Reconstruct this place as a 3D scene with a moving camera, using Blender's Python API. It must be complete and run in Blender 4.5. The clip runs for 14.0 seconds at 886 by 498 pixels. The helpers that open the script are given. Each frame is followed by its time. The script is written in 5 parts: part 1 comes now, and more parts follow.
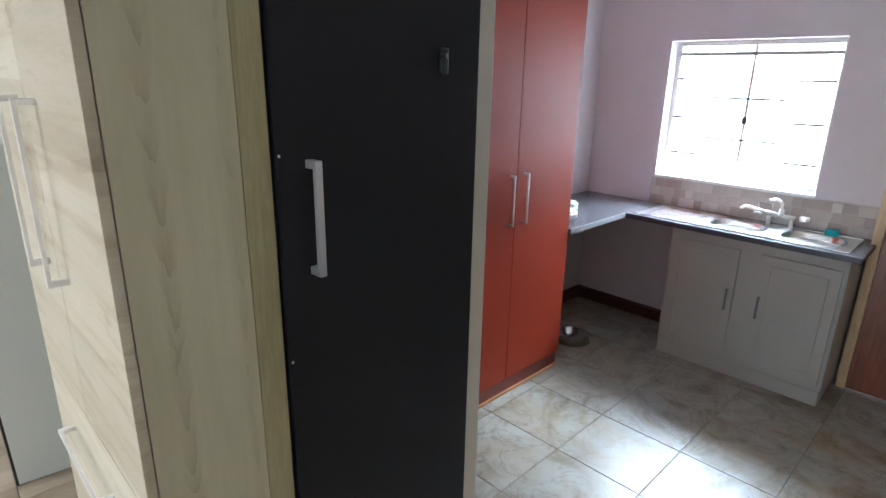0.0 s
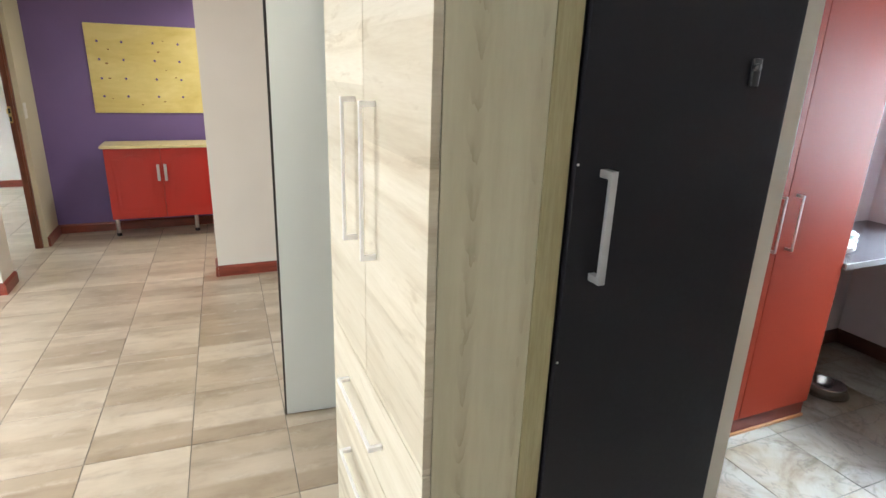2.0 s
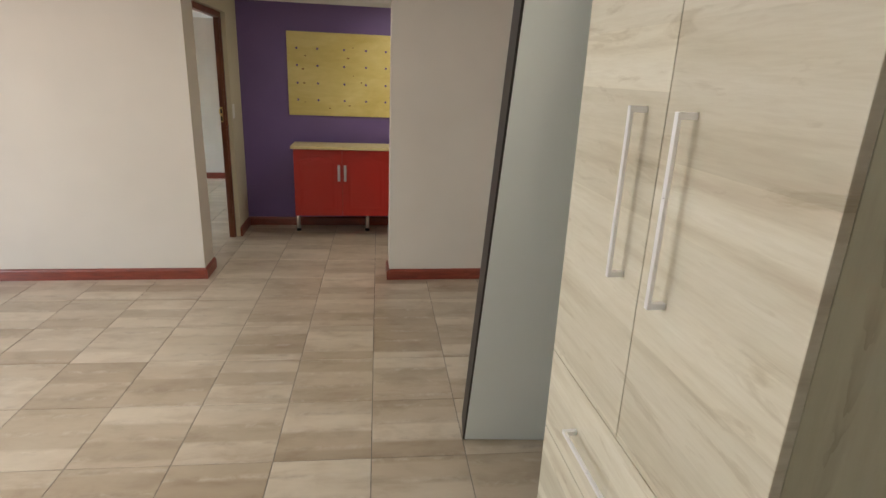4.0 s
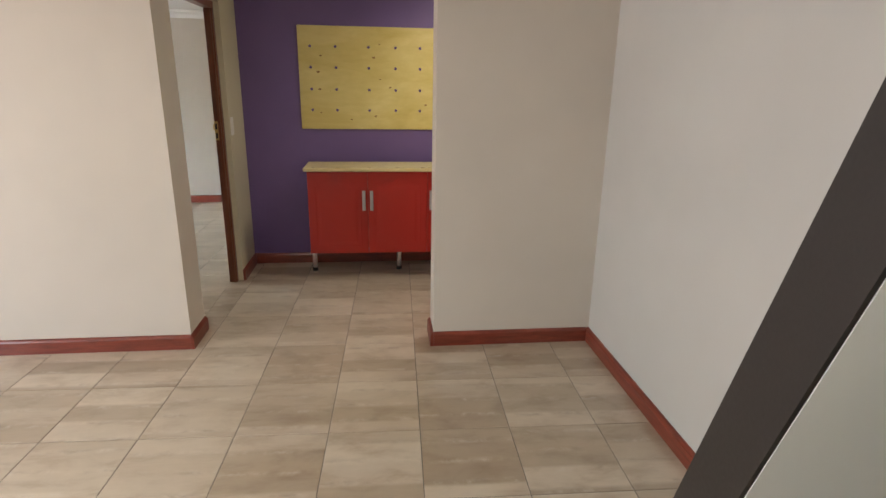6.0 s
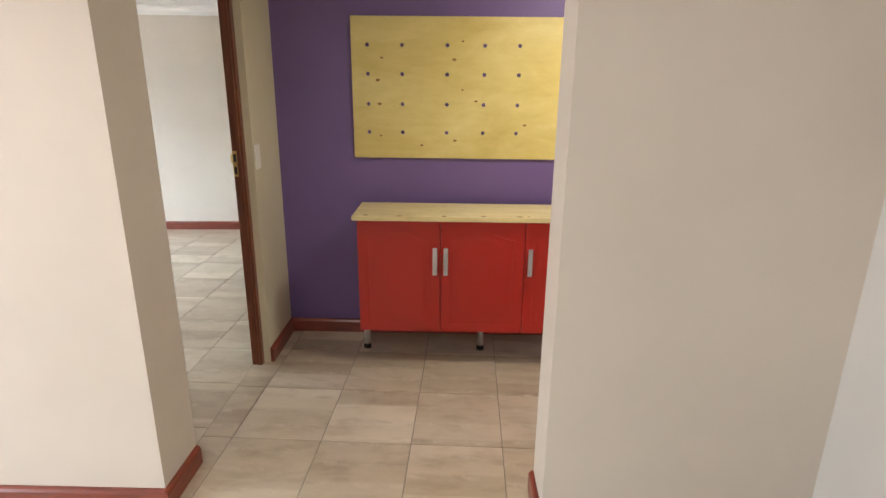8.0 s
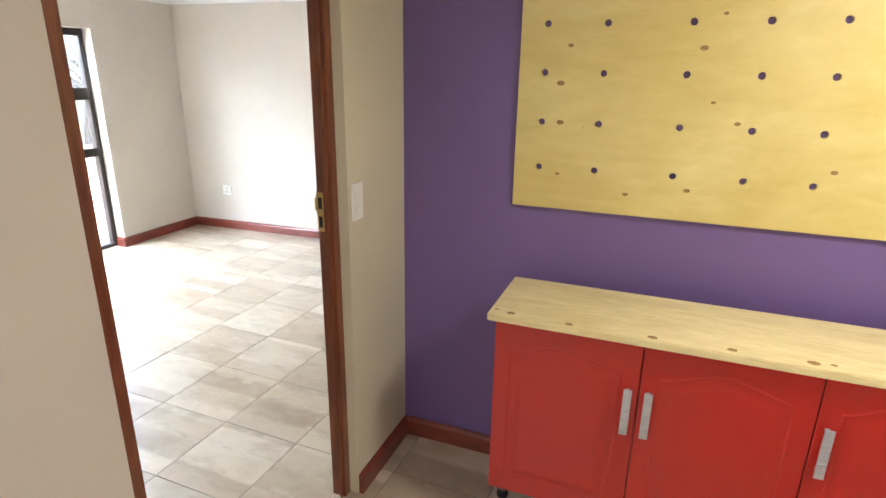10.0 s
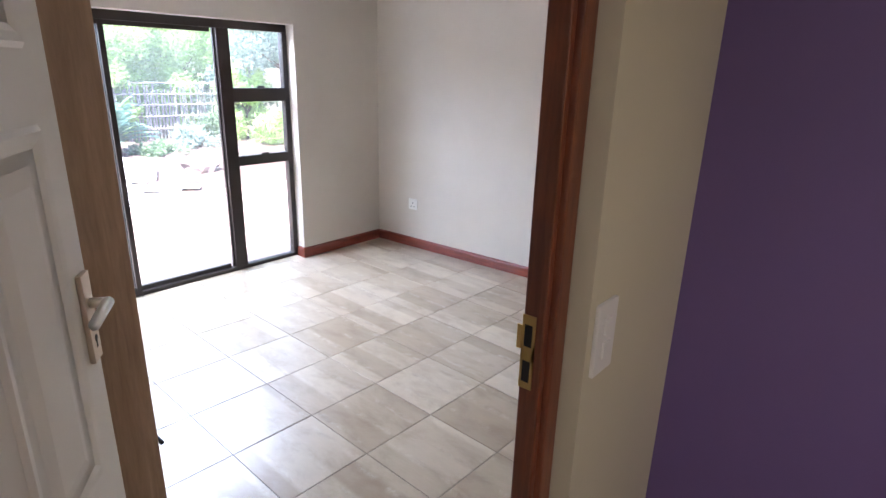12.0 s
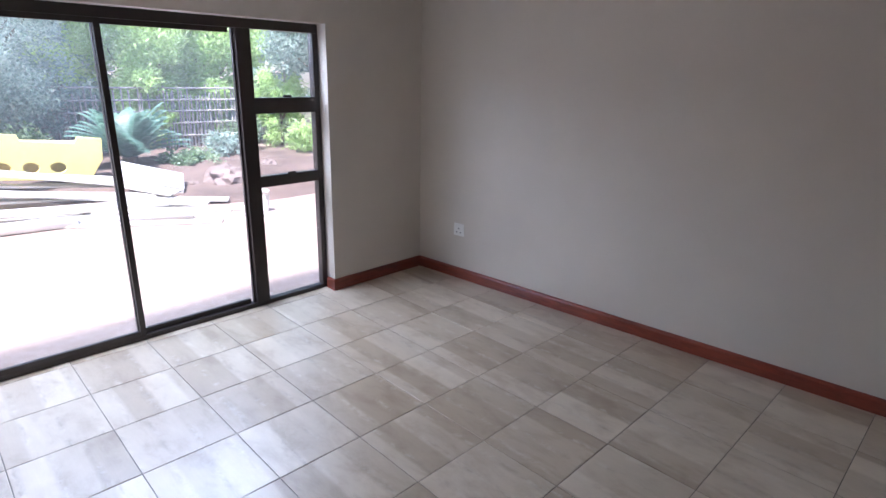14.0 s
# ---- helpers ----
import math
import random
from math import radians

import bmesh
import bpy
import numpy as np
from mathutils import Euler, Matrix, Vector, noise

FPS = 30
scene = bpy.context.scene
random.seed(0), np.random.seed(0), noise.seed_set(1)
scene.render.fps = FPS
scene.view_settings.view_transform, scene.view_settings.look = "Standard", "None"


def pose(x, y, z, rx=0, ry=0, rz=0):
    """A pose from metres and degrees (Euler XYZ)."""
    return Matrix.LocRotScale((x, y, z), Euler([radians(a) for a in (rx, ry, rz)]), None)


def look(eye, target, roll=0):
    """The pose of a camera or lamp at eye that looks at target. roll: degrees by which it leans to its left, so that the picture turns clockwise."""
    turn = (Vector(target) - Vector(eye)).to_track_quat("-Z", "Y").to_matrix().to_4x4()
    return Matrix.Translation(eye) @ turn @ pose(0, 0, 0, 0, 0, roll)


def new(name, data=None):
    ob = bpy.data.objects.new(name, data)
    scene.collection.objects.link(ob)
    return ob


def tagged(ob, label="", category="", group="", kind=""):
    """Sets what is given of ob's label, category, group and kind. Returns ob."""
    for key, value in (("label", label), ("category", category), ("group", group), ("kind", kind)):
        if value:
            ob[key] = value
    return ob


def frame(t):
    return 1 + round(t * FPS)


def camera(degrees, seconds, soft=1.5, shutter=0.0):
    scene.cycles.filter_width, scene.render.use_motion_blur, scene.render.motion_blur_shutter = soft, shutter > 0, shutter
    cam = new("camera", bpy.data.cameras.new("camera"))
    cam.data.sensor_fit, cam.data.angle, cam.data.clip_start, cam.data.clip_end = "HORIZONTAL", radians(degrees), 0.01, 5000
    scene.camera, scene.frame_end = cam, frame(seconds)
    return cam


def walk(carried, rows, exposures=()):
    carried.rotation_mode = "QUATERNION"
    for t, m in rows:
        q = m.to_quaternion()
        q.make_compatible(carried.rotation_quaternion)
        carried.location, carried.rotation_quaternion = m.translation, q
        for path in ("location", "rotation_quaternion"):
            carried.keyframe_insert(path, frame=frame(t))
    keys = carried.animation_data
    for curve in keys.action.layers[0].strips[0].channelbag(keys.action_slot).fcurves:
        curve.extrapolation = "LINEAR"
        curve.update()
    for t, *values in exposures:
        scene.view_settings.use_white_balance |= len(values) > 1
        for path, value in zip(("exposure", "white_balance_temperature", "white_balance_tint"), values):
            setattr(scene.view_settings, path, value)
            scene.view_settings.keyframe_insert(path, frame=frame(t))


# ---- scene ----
cam = camera(77.0, 14.0)
PATH = [
    (0, (0.068, -0.169, 1.647), (1.413, 1.188, 1.055), 1.1),
    (0.5, (0.032, -0.159, 1.657), (1.231, 1.325, 1.058), 1.5),
    (1, (-0.014, -0.121, 1.658), (1.036, 1.469, 1.05), 1.8),
    (1.5, (-0.044, -0.11, 1.662), (0.85, 1.573, 1.055), 1.8),
    (2, (-0.075, -0.101, 1.663), (0.674, 1.65, 1.054), 1.9),
    (2.5, (-0.111, -0.074, 1.659), (0.487, 1.735, 1.051), 2.0),
    (3, (-0.159, -0.019, 1.659), (0.276, 1.835, 1.049), 2.0),
    (3.5, (-0.223, 0.08, 1.659), (0.111, 1.955, 1.049), 2.3),
    (3.7, (-0.257, 0.122, 1.654), (0.05, 2.003, 1.048), 2.6),
    (6, (-0.387, 1.409, 1.574), (-0.169, 3.311, 0.997), 1.0),
    (6.5, (-0.385, 1.797, 1.589), (-0.169, 3.699, 1.012), 1.0),
    (7, (-0.418, 2.142, 1.598), (-0.239, 4.048, 1.022), 0.9),
    (7.2, (-0.435, 2.272, 1.601), (-0.282, 4.184, 1.032), 0.8),
    (9.3, (-0.425, 3.711, 1.657), (-0.843, 5.574, 1.061), 0.9),
    (9.5, (-0.443, 3.843, 1.651), (-0.915, 5.693, 1.055), 1.0),
    (10, (-0.524, 4.175, 1.667), (-1.205, 5.953, 1.056), 0.9),
    (10.5, (-0.612, 4.411, 1.638), (-1.539, 6.077, 1.034), 1.4),
    (11, (-0.795, 4.635, 1.656), (-1.849, 6.223, 1.049), 1.5),
    (11.5, (-0.969, 4.822, 1.635), (-2.118, 6.342, 1.026), 1.5),
    (12, (-1.152, 5.031, 1.646), (-2.39, 6.479, 1.035), 1.5),
    (12.5, (-1.303, 5.154, 1.634), (-2.595, 6.553, 1.022), 1.7),
    (13, (-1.484, 5.295, 1.639), (-2.796, 6.675, 1.028), 1.4),
    (13.5, (-1.615, 5.378, 1.64), (-2.928, 6.759, 1.033), 1.5),
    (14, (-1.739, 5.497, 1.662), (-3.068, 6.865, 1.058), 1.3),
]
EXPOSURES = [
    (0.0, 2.75, 5650, 6), (0.5, 3.4, 5650, 6), (1.0, 3.7, 5750, 6), (1.5, 3.6, 5900, 7), (2.0, 3.3, 5950, 7), (2.5, 2.85, 6100, 7), (3.0, 2.5, 6250, 8), (3.7, 2.3, 6350, 9), (6.0, 2.5, 6450, 12), (7.2, 2.65, 6450, 13),
    (9.5, 3.55, 6150, 12), (10.5, 3.27, 6020, 15), (11.5, 2.85, 5920, 20), (12.0, 2.45, 5850, 21), (12.5, 2.1, 5800, 22), (13.3, 1.70, 5790, 23), (14.0, 1.40, 5760, 23),
]
walk(cam, [(t, look(eye, target, roll)) for t, eye, target, roll in PATH], EXPOSURES)

# ---- world, sun, lamps ----
world = bpy.data.worlds.new("sky")
scene.world = world
world.use_nodes = True
wn = world.node_tree.nodes
sky = wn.new("ShaderNodeTexSky")
sky.sky_type, sky.sun_disc = "NISHITA", False
sky.sun_elevation, sky.sun_rotation = radians(66), radians(151)
world.node_tree.links.new(sky.outputs["Color"], wn["Background"].inputs["Color"])
wn["Background"].inputs["Strength"].default_value = 0.15
sun = new("sun", bpy.data.lights.new("sun", "SUN"))
sun.data.energy, sun.data.angle, sun.data.color = 5.0, radians(6), (1.0, 0.95, 0.88)
sun.matrix_world = look((5.0, -9.0, 23.0), (0, 0, 0))


def area(name, x, y, z, sx, sy, watts, colour, target):
    lamp = new(name, bpy.data.lights.new(name, "AREA"))
    lamp.data.shape, lamp.data.size, lamp.data.size_y = "RECTANGLE", sx, sy
    lamp.data.energy, lamp.data.color = watts, colour
    lamp.matrix_world = look((x, y, z), target)
    return lamp


# lamps for the daylight that enters by the openings, and for unseen ceiling lights
area("patio_daylight", -5.95, 6.43, 2.36, 2.8, 0.9, 52, (0.77, 0.89, 1.0), (-4.0, 6.43, 0.0))
# comes by an unseen opening, assumed because the light falls from the west
area("living_daylight", -5.55, 1.6, 1.25, 3.0, 1.8, 19, (0.97, 0.98, 1.0), (0, 1.6, -0.7))
area("kitchen_daylight", 3.98, 1.04, 1.47, 0.9, 0.8, 4.0, (0.90, 0.96, 1.0), (0, 1.04, 0.9))
area("kitchen_skylight", 4.9, 1.0, 2.45, 1.7, 0.6, 36, (0.88, 0.95, 1.0), (2.2, 0.95, 0.0))
# passage lamp is unseen, inferred from its warm light and the sideboard's shadow
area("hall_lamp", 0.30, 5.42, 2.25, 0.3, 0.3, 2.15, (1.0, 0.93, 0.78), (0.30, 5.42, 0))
# made-up wide lamp under the ceiling that brightens the living space
area("living_fill", -1.6, 2.2, 2.24, 1.6, 1.6, 5.0, (1.0, 0.96, 0.88), (-1.6, 2.2, 0))


# ---- materials ----
def nodes_of(m):
    m.use_nodes = True
    t = m.node_tree
    return t, t.nodes, t.links, t.nodes["Principled BSDF"]


def ramp(n, stops):
    r = n.new("ShaderNodeValToRGB")
    e = r.color_ramp.elements
    while len(e) < len(stops):
        e.new(0.5)
    for k, (p, c) in enumerate(stops):
        e[k].position, e[k].color = p, (*c, 1)
    return r


def mixc(n, l, fac, a, b, blend="MIX"):
    x = n.new("ShaderNodeMix")
    x.data_type, x.blend_type = "RGBA", blend
    for key, v in ((0, fac), (6, a), (7, b)):
        if hasattr(v, "links"):
            l.new(v, x.inputs[key])
        else:
            x.inputs[key].default_value = v if key == 0 else (*v, 1)
    return x.outputs[2]


def noise_of(n, l, coord, scale, detail=4, rough=0.55, dist=0.0, stretch=None):
    t = n.new("ShaderNodeTexNoise")
    t.inputs["Scale"].default_value, t.inputs["Detail"].default_value = scale, detail
    t.inputs["Roughness"].default_value, t.inputs["Distortion"].default_value = rough, dist
    if stretch:
        mp = n.new("ShaderNodeMapping")
        mp.inputs["Scale"].default_value = stretch
        l.new(coord, mp.inputs["Vector"])
        coord = mp.outputs["Vector"]
    l.new(coord, t.inputs["Vector"])
    return t.outputs["Fac"]


def bump_of(n, l, b, height, strength, distance=0.002):
    k = n.new("ShaderNodeBump")
    k.inputs["Strength"].default_value, k.inputs["Distance"].default_value = strength, distance
    l.new(height, k.inputs["Height"])
    l.new(k.outputs["Normal"], b.inputs["Normal"])


def paint(name, colour, rough=0.55, grain=180.0, bump=0.15, vary=0.06, metal=0.0, spec=0.5, coat=0.0):
    """Painted or plain surface: broad tone variation, fine grain relief."""
    m = bpy.data.materials.new(name)
    t, n, l, b = nodes_of(m)
    co = n.new("ShaderNodeTexCoord").outputs["Object"]
    broad = noise_of(n, l, co, 1.3, 3)
    fine = noise_of(n, l, co, grain, 3)
    dark = tuple(c * (1 - vary * 2) for c in colour)
    lite = tuple(min(1, c * (1 + vary)) for c in colour)
    r = ramp(n, [(0.3, dark), (0.7, lite)])
    l.new(broad, r.inputs["Fac"])
    l.new(r.outputs["Color"], b.inputs["Base Color"])
    rr = n.new("ShaderNodeMapRange")
    rr.inputs["To Min"].default_value, rr.inputs["To Max"].default_value = max(0.02, rough - 0.06), min(1, rough + 0.06)
    l.new(fine, rr.inputs["Value"])
    l.new(rr.outputs["Result"], b.inputs["Roughness"])
    b.inputs["Metallic"].default_value = metal
    b.inputs["Specular IOR Level"].default_value = spec
    b.inputs["Coat Weight"].default_value = coat
    if bump:
        bump_of(n, l, b, fine, bump, 0.0015)
    return m


def wood(name, dark, lite, along=(1, 14, 14), scale=3.0, rough=0.45, knots=0.0, bump=0.12, coat=0.0, fine=(0.82, 0.81, 0.78)):
    """Timber with the grain along the axis of the smallest number in along."""
    m = bpy.data.materials.new(name)
    t, n, l, b = nodes_of(m)
    tc = n.new("ShaderNodeTexCoord").outputs["Object"]
    g1 = noise_of(n, l, tc, scale, 6, 0.6, 0.8, along)
    g2 = noise_of(n, l, tc, scale * 7, 5, 0.65, 0.2, along)
    r = ramp(n, [(0.28, dark), (0.72, lite)])
    l.new(g1, r.inputs["Fac"])
    r2 = ramp(n, [(0.3, fine), (0.65, (1, 1, 1))])
    l.new(g2, r2.inputs["Fac"])
    c = mixc(n, l, 1.0, r.outputs["Color"], r2.outputs["Color"], "MULTIPLY")
    if knots:
        v = n.new("ShaderNodeTexVoronoi")
        v.inputs["Scale"].default_value = knots
        l.new(tc, v.inputs["Vector"])
        k = ramp(n, [(0.0, (0.28, 0.16, 0.06)), (0.035, (0.55, 0.38, 0.16)), (0.06, (1, 1, 1))])
        l.new(v.outputs["Distance"], k.inputs["Fac"])
        c = mixc(n, l, 0.8, c, k.outputs["Color"], "MULTIPLY")
    l.new(c, b.inputs["Base Color"])
    b.inputs["Roughness"].default_value = rough
    b.inputs["Coat Weight"].default_value = coat
    bump_of(n, l, b, g2, bump, 0.001)
    return m


def math_node(n, l, op, *values):
    k = n.new("ShaderNodeMath")
    k.operation = op
    for j, v in enumerate(values):
        if hasattr(v, "links"):
            l.new(v, k.inputs[j])
        else:
            k.inputs[j].default_value = v
    return k.outputs[0]


def tile_coords(n, l):
    """Coordinates on a tile, the same shifted by a random amount from tile to tile, and that amount."""
    co = n.new("ShaderNodeTexCoord").outputs["Object"]
    rnd = math_node(n, l, "MULTIPLY", n.new("ShaderNodeObjectInfo").outputs["Random"], 37.0)
    add = n.new("ShaderNodeVectorMath")
    add.operation = "ADD"
    l.new(co, add.inputs[0])
    l.new(rnd, add.inputs[1])
    return co, add.outputs["Vector"], rnd


def plank_tile_mat(name, base, rough, spec):
    """Glazed tile with a print of worn planks along x: strips of their own tone, chalky and brown smears at their borders."""
    m = bpy.data.materials.new(name)
    t, n, l, b = nodes_of(m)
    co, p, rnd = tile_coords(n, l)
    sep = n.new("ShaderNodeSeparateXYZ")
    l.new(co, sep.inputs[0])
    wave = noise_of(n, l, p, 4.5, 4, 0.6, 0.0, (0.8, 1.6, 1))
    y = math_node(n, l, "MULTIPLY_ADD", wave, 0.014, sep.outputs["Y"])
    k = math_node(n, l, "MULTIPLY_ADD", y, 7.4, rnd)
    fl = math_node(n, l, "FLOOR", k)
    fr = math_node(n, l, "FRACT", k)
    def strip_value(row):
        wn_ = n.new("ShaderNodeTexWhiteNoise")
        wn_.noise_dimensions = "2D"
        cell = n.new("ShaderNodeCombineXYZ")
        l.new(row, cell.inputs["X"])
        l.new(rnd, cell.inputs["Y"])
        l.new(cell.outputs[0], wn_.inputs["Vector"])
        return wn_.outputs["Value"]
    # each strip fades into the next over its last third
    blend = n.new("ShaderNodeMapRange")
    blend.interpolation_type = "SMOOTHSTEP"
    blend.inputs["From Min"].default_value, blend.inputs["From Max"].default_value = 0.80, 1.0
    l.new(fr, blend.inputs["Value"])
    here, there = strip_value(fl), strip_value(math_node(n, l, "ADD", fl, 1.0))
    value = math_node(n, l, "MULTIPLY_ADD", math_node(n, l, "SUBTRACT", there, here), blend.outputs["Result"], here)
    tone = ramp(n, [(0.0, (0.72, 0.65, 0.57)), (0.35, (0.87, 0.83, 0.77)), (0.7, (1.0, 0.98, 0.95)), (1.0, (1.16, 1.16, 1.15))])
    l.new(value, tone.inputs["Fac"])
    c = mixc(n, l, 1.0, base, tone.outputs["Color"], "MULTIPLY")
    # cloudy wear over the whole print
    cloud = ramp(n, [(0.28, (0.70, 0.635, 0.56)), (0.5, (0.97, 0.96, 0.94)), (0.72, (1.09, 1.09, 1.08))])
    l.new(noise_of(n, l, p, 5.5, 6, 0.6, 0.3, (0.7, 1.4, 1)), cloud.inputs["Fac"])
    c = mixc(n, l, 0.9, c, cloud.outputs["Color"], "MULTIPLY")
    # fine grain along the planks
    grain = ramp(n, [(0.35, (0.90, 0.88, 0.85)), (0.6, (1, 1, 1))])
    l.new(noise_of(n, l, p, 16.0, 4, 0.6, 0.2, (0.6, 9.0, 1)), grain.inputs["Fac"])
    c = mixc(n, l, 0.25, c, grain.outputs["Color"], "MULTIPLY")
    # smears that gather at the strips' borders
    border = ramp(n, [(0.0, (1, 1, 1)), (0.10, (0.5, 0.5, 0.5)), (0.22, (0, 0, 0)), (0.86, (0, 0, 0)), (1.0, (0.8, 0.8, 0.8))])
    l.new(fr, border.inputs["Fac"])
    patch = ramp(n, [(0.48, (0, 0, 0)), (0.68, (1, 1, 1))])
    l.new(noise_of(n, l, p, 9.0, 5, 0.7, 0.6), patch.inputs["Fac"])
    chalk = math_node(n, l, "MULTIPLY", border.outputs["Color"], patch.outputs["Color"])
    c = mixc(n, l, math_node(n, l, "MULTIPLY", chalk, 0.7), c, (0.62, 0.57, 0.49))
    patch2 = ramp(n, [(0.32, (1, 1, 1)), (0.5, (0, 0, 0))])
    l.new(noise_of(n, l, p, 9.0, 4, 0.6, 0.4, (0.8, 1.5, 1)), patch2.inputs["Fac"])
    brown = math_node(n, l, "MULTIPLY", border.outputs["Color"], patch2.outputs["Color"])
    c = mixc(n, l, math_node(n, l, "MULTIPLY", brown, 0.65), c, (0.27, 0.21, 0.15))
    l.new(c, b.inputs["Base Color"])
    rr = n.new("ShaderNodeMapRange")
    rr.inputs["To Min"].default_value, rr.inputs["To Max"].default_value = rough - 0.03, rough + 0.05
    l.new(wave, rr.inputs["Value"])
    l.new(rr.outputs["Result"], b.inputs["Roughness"])
    b.inputs["Specular IOR Level"].default_value = spec
    bump_of(n, l, b, noise_of(n, l, p, 3.0, 2), 0.04, 0.001)
    return m


def stone_tile_mat(name, rough, spec):
    """Polished pale stone print with drifting grey and rust-brown clouds and thin veins."""
    m = bpy.data.materials.new(name)
    t, n, l, b = nodes_of(m)
    co, p, rnd = tile_coords(n, l)
    r = ramp(n, [(0.30, (0.15, 0.125, 0.09)), (0.41, (0.24, 0.22, 0.185)), (0.52, (0.31, 0.295, 0.265)), (0.75, (0.34, 0.325, 0.30))])
    l.new(noise_of(n, l, p, 3.4, 7, 0.62, 1.6), r.inputs["Fac"])
    warm = ramp(n, [(0.45, (1, 1, 1)), (0.68, (0.80, 0.66, 0.47))])
    l.new(noise_of(n, l, p, 2.1, 4, 0.6, 0.8, (1.3, 1.0, 1)), warm.inputs["Fac"])
    c = mixc(n, l, 0.8, r.outputs["Color"], warm.outputs["Color"], "MULTIPLY")
    vein = ramp(n, [(0.478, (1, 1, 1)), (0.5, (0.55, 0.55, 0.56)), (0.522, (1, 1, 1))])
    l.new(noise_of(n, l, p, 2.6, 6, 0.6, 2.2), vein.inputs["Fac"])
    c = mixc(n, l, 0.7, c, vein.outputs["Color"], "MULTIPLY")
    l.new(c, b.inputs["Base Color"])
    b.inputs["Roughness"].default_value = rough
    b.inputs["Specular IOR Level"].default_value = spec
    bump_of(n, l, b, noise_of(n, l, p, 2.5, 2), 0.05, 0.001)
    return m


M_WALL = paint("wall_beige_paint", (0.60, 0.548, 0.475), 0.6, 220, 0.2, 0.03)
# yellower beige than M_WALL, for the doorway wall
M_CREAM = paint("wall_yellower_beige", (0.60, 0.555, 0.41), 0.6, 220, 0.2, 0.03)
# side wall: the cooler light it stands in is put into the paint colour
M_WALL_COOL = paint("wall_paint_cool_light", (0.56, 0.55, 0.525), 0.6, 220, 0.2, 0.03)
M_LILAC = paint("wall_lilac_paint", (0.56, 0.50, 0.53), 0.5, 200, 0.2, 0.03)
M_PURPLE = paint("wall_purple_paint", (0.158, 0.100, 0.268), 0.5, 220, 0.2, 0.05)
M_CEIL = paint("ceiling_white", (0.80, 0.80, 0.78), 0.7, 150, 0.1, 0.02)
M_GROUT = paint("grout_grey", (0.19, 0.175, 0.155), 0.85, 300, 0.3, 0.1)
M_TILE = plank_tile_mat("plank_print_tile", (0.512, 0.446, 0.36), 0.30, 1.0)
M_TILEK = stone_tile_mat("stone_print_tile", 0.36, 0.5)
M_SKIRT = wood("skirting_red_wood", (0.14, 0.026, 0.015), (0.28, 0.056, 0.031), (1, 1, 9), 5, 0.32, 0, 0.1, 0.3)
# darker than M_SKIRT, for the run under the worktop
M_SKIRTK = wood("skirting_kitchen_wood", (0.045, 0.014, 0.010), (0.09, 0.026, 0.016), (1, 1, 9), 5, 0.4, 0, 0.1)
M_JAMB = wood("door_frame_wood", (0.12, 0.03, 0.014), (0.25, 0.075, 0.032), (12, 12, 1), 4, 0.35, 0, 0.15, 0.25)
M_RED = paint("buffet_red_gloss", (0.38, 0.018, 0.012), 0.30, 500, 0.0, 0.02, 0, 0.4, 0.15)
M_REDK = paint("cupboard_red_foil", (0.27, 0.034, 0.015), 0.5, 260, 0.08, 0.05, 0, 0.18, 0.0)
M_PLY = wood("plywood_yellow", (0.57, 0.44, 0.125), (0.72, 0.61, 0.26), (1, 3.2, 3.2), 1.3, 0.42, 5.0, 0.05, fine=(0.93, 0.92, 0.88))
M_PINE = wood("pine_top", (0.64, 0.52, 0.24), (0.80, 0.70, 0.40), (1.2, 7, 7), 2.0, 0.36, 5.0, 0.05)


